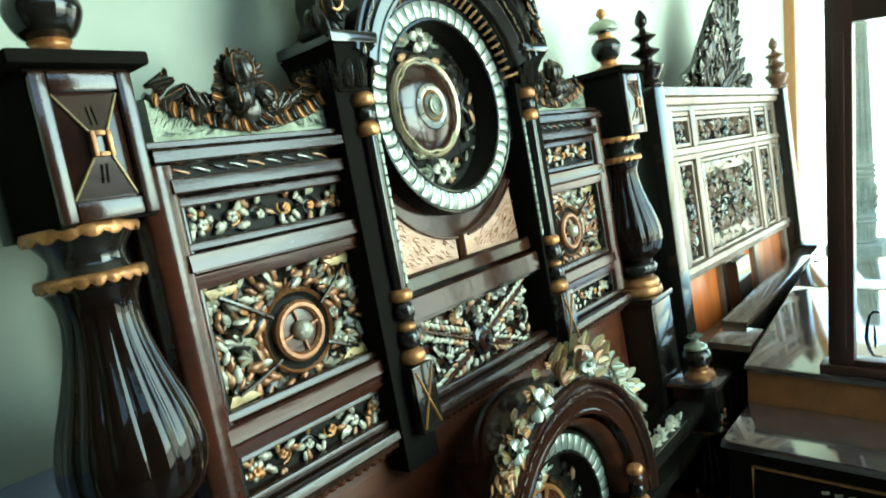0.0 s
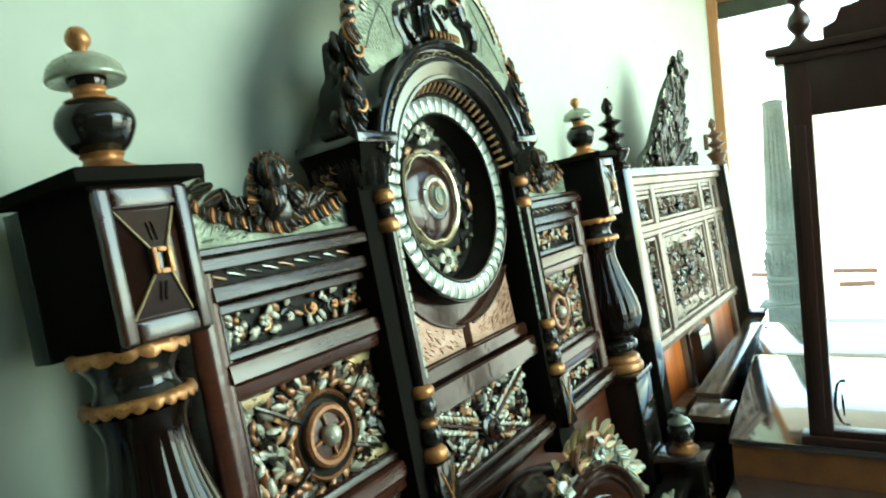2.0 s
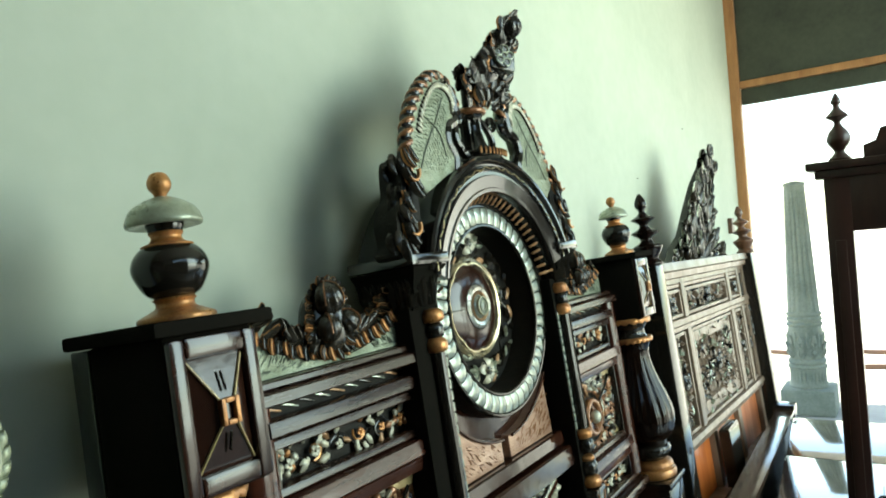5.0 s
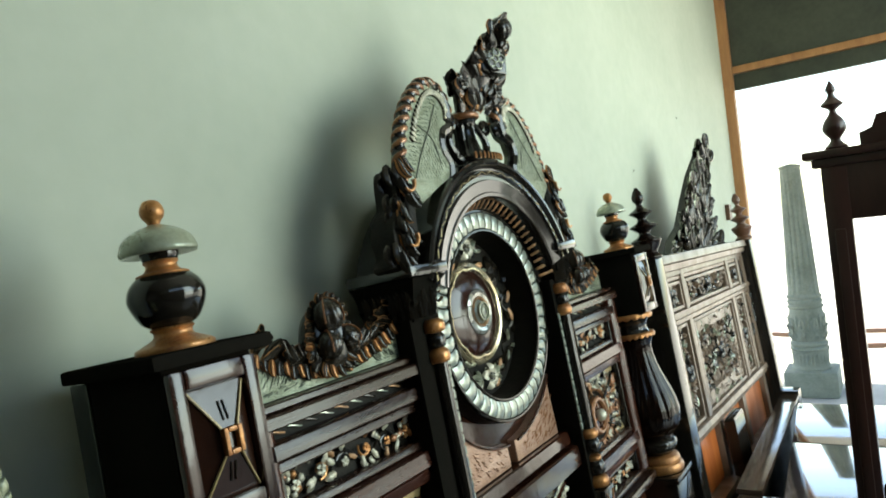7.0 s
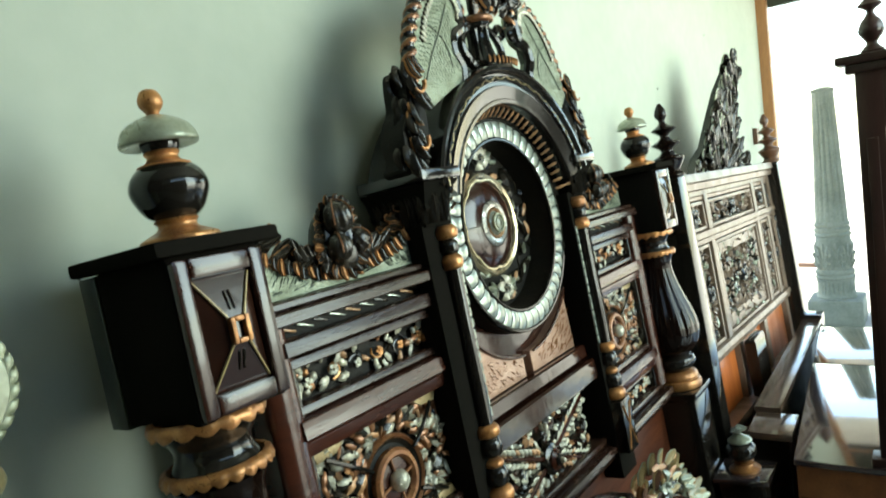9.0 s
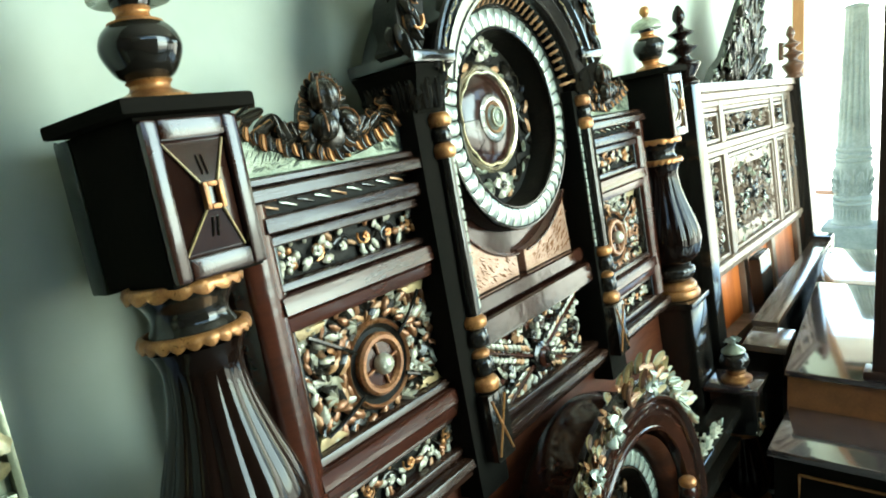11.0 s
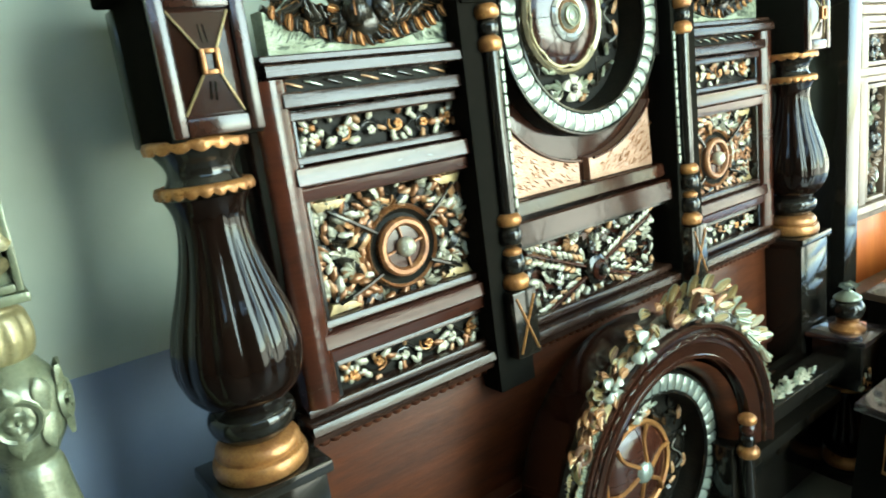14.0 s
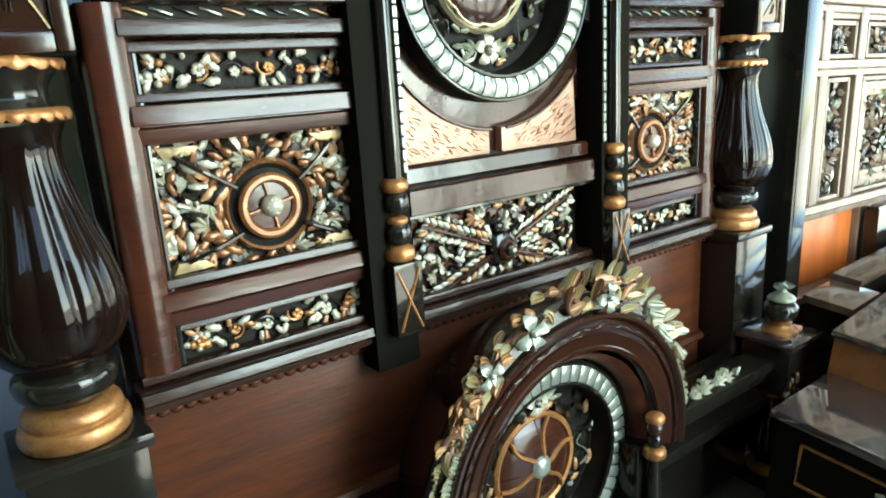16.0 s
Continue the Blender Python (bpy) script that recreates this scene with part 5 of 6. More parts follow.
    disc = part("flower_disc", sweep_arc([(0.001, -0.002), (0.030, -0.002), (0.033, 0.003), (0.030, 0.016), (0.001, 0.016)], 0, 360, 24), BRONZE, vase, "dark round flower with pale petal edges", at)
    for k in range(6):
        cx, cz, r = (0.019 * math.cos(k * 1.2566), 0.019 * math.sin(k * 1.2566), 0.0105) if k < 5 else (0, 0, 0.009)
        part("petal_edge", tube([(cx + r * math.cos(j * 0.5236), -0.004, cz + r * math.sin(j * 0.5236)) for j in range(13)], 0.0017, 5), CELADON, disc, "", None)
    for sx in (-1, 1):
        scroll = [(sx * (0.050 + 0.050 * math.sin(k * 0.33)), -0.052, 2.066 + 0.012 * k) for k in range(11)]
        part("scroll", tube(scroll, 0.014, 8, taper=0.35), LACQUER, vase)
        part("curl", tube([(sx * (0.098 - 0.024 * math.cos(k * 0.5) * (1 - k / 18)), -0.058, 2.168 + 0.024 * math.sin(k * 0.5) * (1 - k / 18)) for k in range(13)], 0.010, 7, taper=0.4), BRONZE, vase)
    for i in range(9):
        piece("leaf", LEAF["gold"], vase, turned(-0.07 + 0.0175 * i, -0.116 + 0.0006 * (i - 4) ** 2, 2.064, 90, 0.020))


def carved_headboard():
    hb = thing("headboard", "black lacquered carved bed headboard with gold and ivory ornament", "headboard", LEANED)
    for bx0, bx1, bz in ((-0.92, -0.331, 1.62), (0.331, 0.92, 1.62), (-0.33, 0.33, 1.26)):
        part("board", box(bx0, bx1, 0.035, 0.065, 0.04, bz, 0.003), LACQUER, hb)
    part("lower_board", box(-0.91, 0.91, 0.005, 0.033, 0.04, 0.850, 0.003), REDBOARD, hb, "plain red-brown board below the carving")
    part("ledge", sweep_x([(0.006, 0.470), (-0.012, 0.474), (-0.020, 0.486), (-0.012, 0.500), (0.006, 0.504)], -0.91, 0.91), REDBOARD, hb)
    bm = bmesh.new()
    bmesh.ops.create_icosphere(bm, subdivisions=2, radius=0.5, matrix=Matrix.Diagonal((1, 0.6, 0.9, 1)))
    scallop = data_of("scallop", bm, REDBOARD)
    for i in range(70):
        piece("scallop", scallop, hb, Matrix.Translation((-0.897 + 0.026 * i, -0.004, 0.838)) @ Matrix.Scale(0.027, 4))
    # rails over the whole width
    rail(hb, -0.91, 0.91, 0.852, 0.898, -0.005, 0.05, RAILBLACK, "bottom_rail")
    rail(hb, -0.90, 0.90, 0.902, 0.922, 0.004, 0.030, RAILBLACK, "bottom_rail")
    for sx in (-1, 1):
        xs = sorted((sx * 0.40, sx * 0.845))
        rail(hb, *xs, 1.003, 1.071, 0.0, 0.042)
        rail(hb, *xs, 1.073, 1.092, 0.006, 0.030, RAILBLACK)
        rail(hb, *xs, 0.986, 1.001, 0.010, 0.026, RAILBLACK)
        rail(hb, *xs, 1.336, 1.405, 0.0, 0.046)
        rail(hb, *xs, 1.407, 1.425, 0.006, 0.030, RAILBLACK)
        rail(hb, *xs, 1.490, 1.511, 0.004, 0.032, RAILBLACK)
        rail(hb, *xs, 1.514, 1.546, 0.0, 0.044, RAILBLACK)
        strip = part("rope_strip", box(*xs, -0.004, 0.02, 1.546, 1.572, 0), GROUND, hb, "black strip with a twisted carved rope")
        for i in range(10):
            x = xs[0] + 0.02 + i * 0.043
            part("rope_turn", tube([(x, -0.007, 1.565), (x + 0.012, -0.010, 1.562), (x + 0.026, -0.011, 1.557), (x + 0.038, -0.007, 1.554)], 0.0024, 6), TAN if i % 4 == 0 else RINGSILVER if i % 2 else BRONZE, strip)
        rail(hb, xs[0] - (0.0 if sx > 0 else 0.03), xs[1] + (0.03 if sx > 0 else 0.0), 1.570, 1.598, 0.0, 0.056, RAILBLACK, "cornice")
        rail(hb, xs[0] - (0.0 if sx > 0 else 0.03), xs[1] + (0.03 if sx > 0 else 0.0), 1.599, 1.614, 0.0, 0.040, RAILBLACK, "cornice")
        xo = sorted((sx * 0.828, sx * 0.90))
        face = [(xo[0], 0.05), (xo[0], -0.024), (xo[0] + 0.004, -0.032)] + [(xo[0] + 0.010 + 0.052 * k / 8, -0.036 - 0.007 * math.sin(math.pi * k / 8)) for k in range(9)] + [(xo[1] - 0.004, -0.032), (xo[1], -0.024), (xo[1], 0.05)]
        st = part("stile", grid_mesh([[(px, py, z) for px, py in face] for z in (0.924, 1.57)], closed_u=True, caps=True), MAHOGANY, hb, sharp=30)
        xi = sorted((sx * 0.818, sx * 0.830))
        part("bead", box(*xi, -0.022, 0.02, 0.924, 1.51, 0.004), LACQUER, st)
        wave_row(hb, *sorted((sx * 0.812, sx * 0.412)), 1.424, 1.490, 11 + sx)
        wave_row(hb, *sorted((sx * 0.812, sx * 0.412)), 0.922, 0.988, 21 + sx)
        side_panel(hb, sx, 41 + sx)
        swag_crest(hb, sx, 51 + sx)
        slim_column(hb, sx)
        wing(hb, sx)
        head_post(hb, sx)
    part("rail", sweep_x([(0.03, 1.122), (-0.036, 1.122), (-0.046, 1.125), (-0.044, 1.178), (-0.038, 1.183), (0.03, 1.183)], -0.302, 0.302), TRAY, hb, sharp=30)
    part("fascia", sweep_x([(0.03, 1.190), (-0.020, 1.190), (-0.024, 1.193), (-0.021, 1.224), (-0.016, 1.228), (0.03, 1.228)], -0.302, 0.302), TRAY, hb, sharp=30)
    rail(hb, -0.302, 0.302, 1.110, 1.121, 0.004, 0.034, LACQUER)
    feather_panel(hb, 61)
    spandrels(hb)
    roundel(hb, 1.647, -0.038, deep=0.030, up=0.012)
    arch = hood(hb, 1.655, -0.112, 0.402, 17, 163, 0.12, (HOODBLACK, HOODBLACK, PALEGOLD))
    arch_spindles(arch, 1.650, -0.046, 0.290, 0.320, 14, 166, 33)
    part("tympanum", sweep_arc([(0.286, -0.02), (0.35, -0.02), (0.35, 0.06), (0.286, 0.06)], -20, 200, 60, 0, 1.650), GROUND, arch)
    crown(hb)
    return hb


carved_headboard()


# ---- the footboard that stands before it ----
GREENFLOWER = flower_mesh("flower", RINGSILVER, 4)


def footboard():
    fb = thing("footboard", "black carved footboard with a flowered round arch before the headboard", "footboard", LEANED)
    y = -0.17
    part("board", box(-0.92, 0.92, y + 0.075, y + 0.10, 0.03, 0.44, 0.003), LACQUER, fb)
    roundel(fb, 0.41, y, 0.285, True, 9, 0.022, -0.008)
    arch = hood(fb, 0.44, -0.275, 0.415, -8, 188, y + 0.09, (TRAY, MAHOGANY, BRONZE))
    part("red_cove", sweep_arc([(0.296, y), (0.300, -0.190), (0.310, -0.212), (0.324, -0.225), (0.324, y + 0.06), (0.296, y + 0.06)], -12, 192, 64, 0, 0.42), REDBOARD, arch, "glossy red-brown cove under the arch")
    part("back_plate", sweep_arc([(0.001, y + 0.09), (0.41, y + 0.09), (0.41, y + 0.11), (0.001, y + 0.11)], -30, 210, 48, 0, 0.44), LACQUER, fb)
    rnd = random.Random(8)
    wreath = part("wreath", sweep_arc([(0.412, -0.25), (0.43, -0.262), (0.455, -0.255), (0.465, -0.235), (0.45, -0.21), (0.412, -0.20)], 8, 172, 48, 0, 0.44), BRONZE, fb, "carved wreath of gold and ivory leaves and flowers")
    for i in range(120):
        a = 34 + 116 * rnd.random()
        mid = math.sin(radians(a))
        rr = 0.424 + rnd.random() * (0.020 + (0.070 if a > 62 else 0.030) * mid ** 2)
        flow = 38 if a > 96 else -38
        kind = rnd.choice(["olive", "olive", "brown", "tan", "tan"]) if a > 66 else rnd.choice(["pale", "ivory", "olive"])
        piece("carved_leaf", SPRIG[kind], wreath, turned(rr * math.cos(radians(a)), -0.252 - rnd.uniform(-0.01, 0.022), 0.44 + rr * math.sin(radians(a)), a + flow * rnd.uniform(0.4, 2.6), rnd.uniform(0.038, 0.060), rnd.uniform(-30, 30)))
    for a, rr, s in ((112, 0.474, 0.092), (128, 0.480, 0.070), (81, 0.462, 0.076)):
        piece("flower", GREENFLOWER, wreath, turned(rr * math.cos(radians(a)), -0.282, 0.44 + rr * math.sin(radians(a)), a, s))
    for k, (a, s) in enumerate(((136, 1), (112, -1), (93, 1), (77, -1), (148, -1))):
        o = Vector((0.458 * math.cos(radians(a)), 0, 0.44 + 0.458 * math.sin(radians(a))))
        part("scroll", tube([(o.x + (0.030 - 0.0018 * i) * math.cos(radians(a + s * 32 * i)), -0.272, o.z + (0.030 - 0.0018 * i) * math.sin(radians(a + s * 32 * i))) for i in range(13)], 0.0065, 6, taper=0.4), PALEGOLD if k % 2 else TEAK, wreath)
    for sx in (-1, 1):
        for i in range(26):
            a = 4 + 1.9 * i if sx > 0 else 176 - 1.9 * i
            for row, (off, kind) in enumerate(((-0.004, "pale"), (0.014, "olive" if sx < 0 else "ivory"))):
                piece("leaf", SPRIG[kind], wreath, turned((0.412 + off) * math.cos(radians(a)), -0.256 + 0.012 * row, 0.44 + (0.412 + off) * math.sin(radians(a)), a + sx * 30 + rnd.uniform(-8, 8), rnd.uniform(0.034, 0.044) if sx > 0 else rnd.uniform(0.044, 0.058)))
        x = sx * 0.295
        xs = sorted((sx * 0.255, sx * 0.335))
        part("pilaster", box(*xs, -0.235, y + 0.09, 0.03, 0.40, 0.005), LACQUER, fb)
        for z, r, h, mat in ((0.492, 0.026, 0.026, GOLD), (0.462, 0.024, 0.034, MAHOGANY), (0.425, 0.020, 0.036, LACQUER), (0.390, 0.032, 0.034, GOLD), (0.2, 0.021, 0.34, LACQUER)):
            prof = [(r * 0.7, -h / 2), (r * 0.92, -h * 0.38), (r, -h * 0.08), (r * 0.96, h * 0.2), (r * 0.75, h * 0.42), (r * 0.6, h / 2)]
            part("bead", lathe(smooth_profile(prof, 3), (x + sx * 0.0, -0.262, z), 22), mat, fb)
        xs = sorted((sx * 0.335, sx * 0.915))
        rail(fb, *xs, 0.425, 0.462, -0.19, 0.07, LACQUER)
        rail(fb, *xs, 0.385, 0.422, -0.19, 0.05, LACQUER)
        rail(fb, *xs, 0.300, 0.340, -0.19, 0.06, LACQUER)
        part("panel", box(*xs, -0.185, y + 0.07, 0.03, 0.44, 0.003), LACQUER, fb)
        tuft = part("leaf_crest", box(*sorted((sx * 0.44, sx * 0.74)), -0.235, -0.205, 0.462, 0.475, 0.004), BRONZE, fb, "small silver leaf crest on the rail")
        for i in range(26):
            s = rnd.random()
            piece("carved_leaf", FAN[rnd.choice(["ivory", "celadon", "celadon", "dark"])], tuft, turned(sx * (0.45 + 0.29 * s), -0.225 - rnd.uniform(0, 0.02), 0.468, rnd.uniform(40, 140), rnd.uniform(0.03, 0.06) * (1.1 - 0.5 * abs(2 * s - 1)), rnd.uniform(-20, 20)))
        px, py = sx * 1.0, -0.23
        post = part("foot_post", box(px - 0.082, px + 0.082, py - 0.082, py + 0.082, 0.345, 0.515, 0.006), LACQUER, fb, "black footboard post with a square block, turned shaft and finial")
        part("gilt_ring", lathe(smooth_profile([(0.060, 0.318), (0.072, 0.324), (0.074, 0.336), (0.064, 0.345)], 3), (px, py, 0), 36), GOLD, post)
        part("shaft", lathe(smooth_profile([(0.050, 0.060), (0.070, 0.085), (0.084, 0.13), (0.080, 0.18), (0.062, 0.25), (0.050, 0.30), (0.056, 0.320)], 5), (px, py, 0), 96, None, 12, 0.07, (0.08, 0.30)), VASEBLACK, post, "fluted black shaft")
        part("gilt_foot", lathe(smooth_profile([(0.070, 0.022), (0.078, 0.030), (0.076, 0.048), (0.052, 0.064)], 3), (px, py, 0), 36), GOLD, post)
        part("plinth", box(px - 0.082, px + 0.082, py - 0.082, py + 0.082, -0.022, 0.022, 0.006), LACQUER, post)
        part("cap_plate", box(px - 0.098, px + 0.098, py - 0.098, py + 0.098, 0.515, 0.535, 0.005), POLISHED, post)
        foot_finial(post, px, py, 0.535)
        for i in range(10):
            piece("leaf", LEAF[rnd.choice(["ivory", "gold", "dark"])], post, turned(px - 0.085 + rnd.uniform(-0.01, 0.05), py - 0.088, rnd.uniform(0.37, 0.41), rnd.uniform(0, 360), rnd.uniform(0.02, 0.035), 0))
    return fb


footboard()


# ---- the second headboard ----
def far_headboard():
    hb = thing("headboard", "glossy brown carved headboard with framed panels and an orange plywood foot", "headboard", LEANED @ Matrix.Translation((2.32, -0.005, -0.012)) @ Matrix.Rotation(radians(-1.5), 4, "Z") @ Matrix.Rotation(radians(1.4), 4, "Y"))
    part("board", box(-0.93, 0.93, 0.02, 0.05, 0.05, 1.64, 0.003), WALNUT, hb)
    part("plywood", box(-0.92, 0.92, -0.004, 0.018, 0.30, 0.775, 0.002), ORANGE, hb, "orange varnished plywood board")
    rail(hb, -0.93, 0.93, 1.585, 1.665, -0.02, 0.07, WALNUT, "top_rail")
    rail(hb, -0.93, 0.93, 1.535, 1.583, -0.02, 0.03, WALNUT)
    rail(hb, -0.93, 0.93, 1.325, 1.385, -0.02, 0.04, WALNUT)
    rail(hb, -0.93, 0.93, 0.775, 0.835, -0.02, 0.045, WALNUT)
    rail(hb, -0.93, 0.93, 0.42, 0.48, -0.02, 0.06, WALNUT)
    rnd = random.Random(12)

    def framed(x0, x1, z0, z1, seed):
        p = part("carved_panel", box(x0, x1, -0.012, 0.02, z0, z1, 0), GROUND, hb, "dark carved leaf panel in a moulded frame")
        fr = bmesh.new()
        for q in ((x0, x0 + 0.018, z0, z1), (x1 - 0.018, x1, z0, z1), (x0 + 0.018, x1 - 0.018, z0, z0 + 0.018), (x0 + 0.018, x1 - 0.018, z1 - 0.018, z1)):
            box(q[0], q[1], -0.045, -0.01, q[2], q[3], 0.006, fr)
        part("frame", fr, WALNUT, p)
        leaf_field(p, x0 + 0.02, x1 - 0.02, z0 + 0.02, z1 - 0.02, ((x0 + x1) / 2, (z0 + z1) / 2, 0.035), seed, 0.030, -0.014, (0.034, 0.050), ("dark", "walnut", "walnut", "walnut", "celadon"))
        piece("flower", FLOWER["dark"], p, turned((x0 + x1) / 2, -0.03, (z0 + z1) / 2, 0, 0.09))

    stiles = []
    for sx in (-1, 1):
        stiles += [sx * 0.905, sx * 0.755, sx * 0.475]
        framed(*sorted((sx * 0.80, sx * 0.515)), 1.39, 1.53, 3 + sx)
        framed(*sorted((sx * 0.885, sx * 0.775)), 0.84, 1.32, 13 + sx)
        framed(*sorted((sx * 0.715, sx * 0.535)), 0.84, 1.32, 23 + sx)
        for i in range(16):
            piece("carved_leaf", FAN["dark"], hb, turned(sx * (0.88 + rnd.uniform(-0.03, 0.03)), -0.03, rnd.uniform(1.36, 1.54), rnd.uniform(0, 360), rnd.uniform(0.035, 0.05), 0))
        for i in range(14):
            piece("carved_leaf", FAN["dark"], hb, turned(sx * (0.93 + rnd.uniform(-0.02, 0.02)), -0.045, rnd.uniform(1.08, 1.34), -90 + rnd.uniform(-40, 40), rnd.uniform(0.035, 0.05), 0))
    framed(-0.43, 0.43, 1.39, 1.53, 33)
    framed(-0.43, 0.43, 0.84, 1.32, 43)
    step = bmesh.new()
    for q in ((-0.41, -0.355, 0.862, 1.298), (0.355, 0.41, 0.862, 1.298), (-0.355, 0.355, 0.862, 0.930), (-0.355, 0.355, 1.240, 1.298)):
        box(q[0], q[1], -0.034, -0.01, q[2], q[3], 0.008, step)
    part("inner_frame", step, WALNUT, hb, "stepped inner frame")
    for x in stiles:
        part("stile", box(x - 0.03, x + 0.03, -0.05, 0.02, 0.835, 1.585, 0.006), WALNUT, hb)
    for x in (-0.9, -0.28, 0.28, 0.9):
        part("stile", box(x - 0.035, x + 0.035, -0.035, 0.02, 0.30, 0.775, 0.005), WALNUT, hb)
    # the posts with tiered finials
    for sx in (-1, 1):
        x = sx * 0.985
        post = part("post", box(x - 0.05, x + 0.05, -0.115, 0.05, 0.02, 1.66, 0.008), LACQUER, hb, "dark square post with a tiered turned finial")
        prof = [(0.052, 1.66), (0.056, 1.672), (0.040, 1.690), (0.050, 1.710), (0.066, 1.738), (0.064, 1.750), (0.030, 1.768), (0.028, 1.786), (0.058, 1.806), (0.058, 1.814), (0.024, 1.832), (0.022, 1.850), (0.050, 1.868), (0.050, 1.875), (0.018, 1.894), (0.014, 1.912), (0.024, 1.926), (0.026, 1.942), (0.020, 1.962), (0.006, 1.985)]
        # the right finial's browner colour has the light on it painted in
        part("finial", lathe(smooth_profile(prof, 3), (x, -0.075, 0), 24), VASEBLACK if sx < 0 else TEAK, post)
        if sx > 0:
            for i in range(14):
                piece("carved_leaf", FAN["dark"], post, turned(x + 0.052, -0.09, 0.85 + 0.055 * i, 70 if i % 2 else -70, 0.05))
    # the crown
    top = part("crown", prism([(-0.50, 1.66), (0.50, 1.66), (0.40, 1.74), (0.26, 1.80), (0.17, 1.94), (0.10, 2.08), (0.0, 2.20), (-0.10, 2.08), (-0.17, 1.94), (-0.26, 1.80), (-0.40, 1.74)], -0.02, 0.02), LACQUER, hb, "tall dark carved leaf crown leaning forward")
    for v in top.data.vertices:
        v.co.y -= 0.36 * max(0, v.co.z - 1.70) ** 1.5
    for i in range(240):
        z = 1.66 + 0.56 * rnd.random() ** 1.4
        half = 0.52 if z < 1.70 else max(0.05, 0.47 - 0.40 * ((z - 1.66) / 0.56) ** 0.65)
        x = rnd.uniform(-half, half)
        yy = -0.03 - 0.36 * max(0, z - 1.70) ** 1.5
        piece("carved_leaf", CURL["dark" if rnd.random() < 0.65 else "silver"], top, turned(x, yy - rnd.uniform(0, 0.03), z, 90 - 90 * x / 0.5 + rnd.uniform(-50, 50), rnd.uniform(0.06, 0.10), rnd.uniform(-30, 30)))
    return hb


far_headboard()
divider = tagged(part("leaning_board", slab([(2.02, -0.11), (2.24, -0.11), (2.24, -0.055), (2.02, -0.055)], 0.012, 0.775, 0.02), LACQUER, None, "", LEANED), "black upright board leaning before the plywood", "board")


# ---- tables and the mirror frame ----
def dressing_table():
    t = thing("dressing_table", "low black dressing table with a raised brown glossy top", "table")
    body = part("body", slab([(0.632, -0.385), (0.955, -0.385), (0.955, -1.50), (0.632, -1.50)], 0.0, 0.476), PILASTER, t)
    part("shelf", slab([(0.615, -0.368), (0.958, -0.368), (0.958, -1.52), (0.615, -1.52)], 0.476, 0.502, 0.006), POLISHED, t, "glossy black lower top")
    part("step", slab([(0.96, -0.362), (2.11, -0.285), (2.11, -1.50), (0.96, -1.50)], 0.0, 0.62), STEPWOOD, t, "brown varnished riser")
    part("top", slab([(0.95, -0.355), (2.118, -0.275), (2.118, -1.51), (0.95, -1.51)], 0.62, 0.642, 0.005), POLISHED, t, "long glossy dark top")
    # the inlaid line on the front
    d = Vector((0.0, -1.0))
    o = Vector((0.632, -0.385))

    def on_front(u, z, out=0.004):
        p = o + d * u
        return (p.x - out, p.y, z)

    part("inlay", tube([on_front(0.075, 0.425), on_front(0.075, 0.30), on_front(0.66, 0.30), on_front(0.66, 0.425), on_front(0.075, 0.425)], 0.005, 4), GOLD, body, "gold inlaid rectangle")
    for k in range(5):
        part("inlay_mark", tube([on_front(0.27 + 0.035 * k, 0.385), on_front(0.29 + 0.035 * k, 0.390)], 0.005, 5), IVORY, body)
    return t


dressing_table()
far = thing("low_table", "long low table with a glossy dark top", "table")
part("body", slab([(2.15, -0.285), (2.85, -0.24), (2.85, -1.40), (2.15, -1.40)], 0.0, 0.618), LACQUER, far)
part("top", slab([(2.135, -0.272), (2.87, -0.225), (2.87, -1.42), (2.135, -1.42)], 0.618, 0.640, 0.005), POLISHED, far)

bench = thing("bed_side_rail", "black bed side rail with end blocks and brown glossy tops", "bed rail")
part("block", slab([(1.195, -0.165), (1.195, -0.305), (1.40, -0.298), (1.40, -0.158)], 0.0, 0.605), LACQUER, bench)
part("block_top", slab([(1.183, -0.153), (1.183, -0.316), (1.415, -0.308), (1.415, -0.145)], 0.605, 0.632, 0.005), SIDERAIL, bench)
part("rail", slab([(1.42, -0.15), (1.42, -0.225), (3.02, -0.205), (3.02, -0.12)], 0.0, 0.63), LACQUER, bench)
part("rail_top", slab([(1.42, -0.135), (1.42, -0.240), (3.02, -0.215), (3.02, -0.11)], 0.63, 0.652, 0.005), SIDERAIL, bench)
part("block", slab([(3.022, -0.09), (3.022, -0.215), (3.14, -0.215), (3.14, -0.09)], 0.0, 0.672, 0.005), LACQUER, bench)


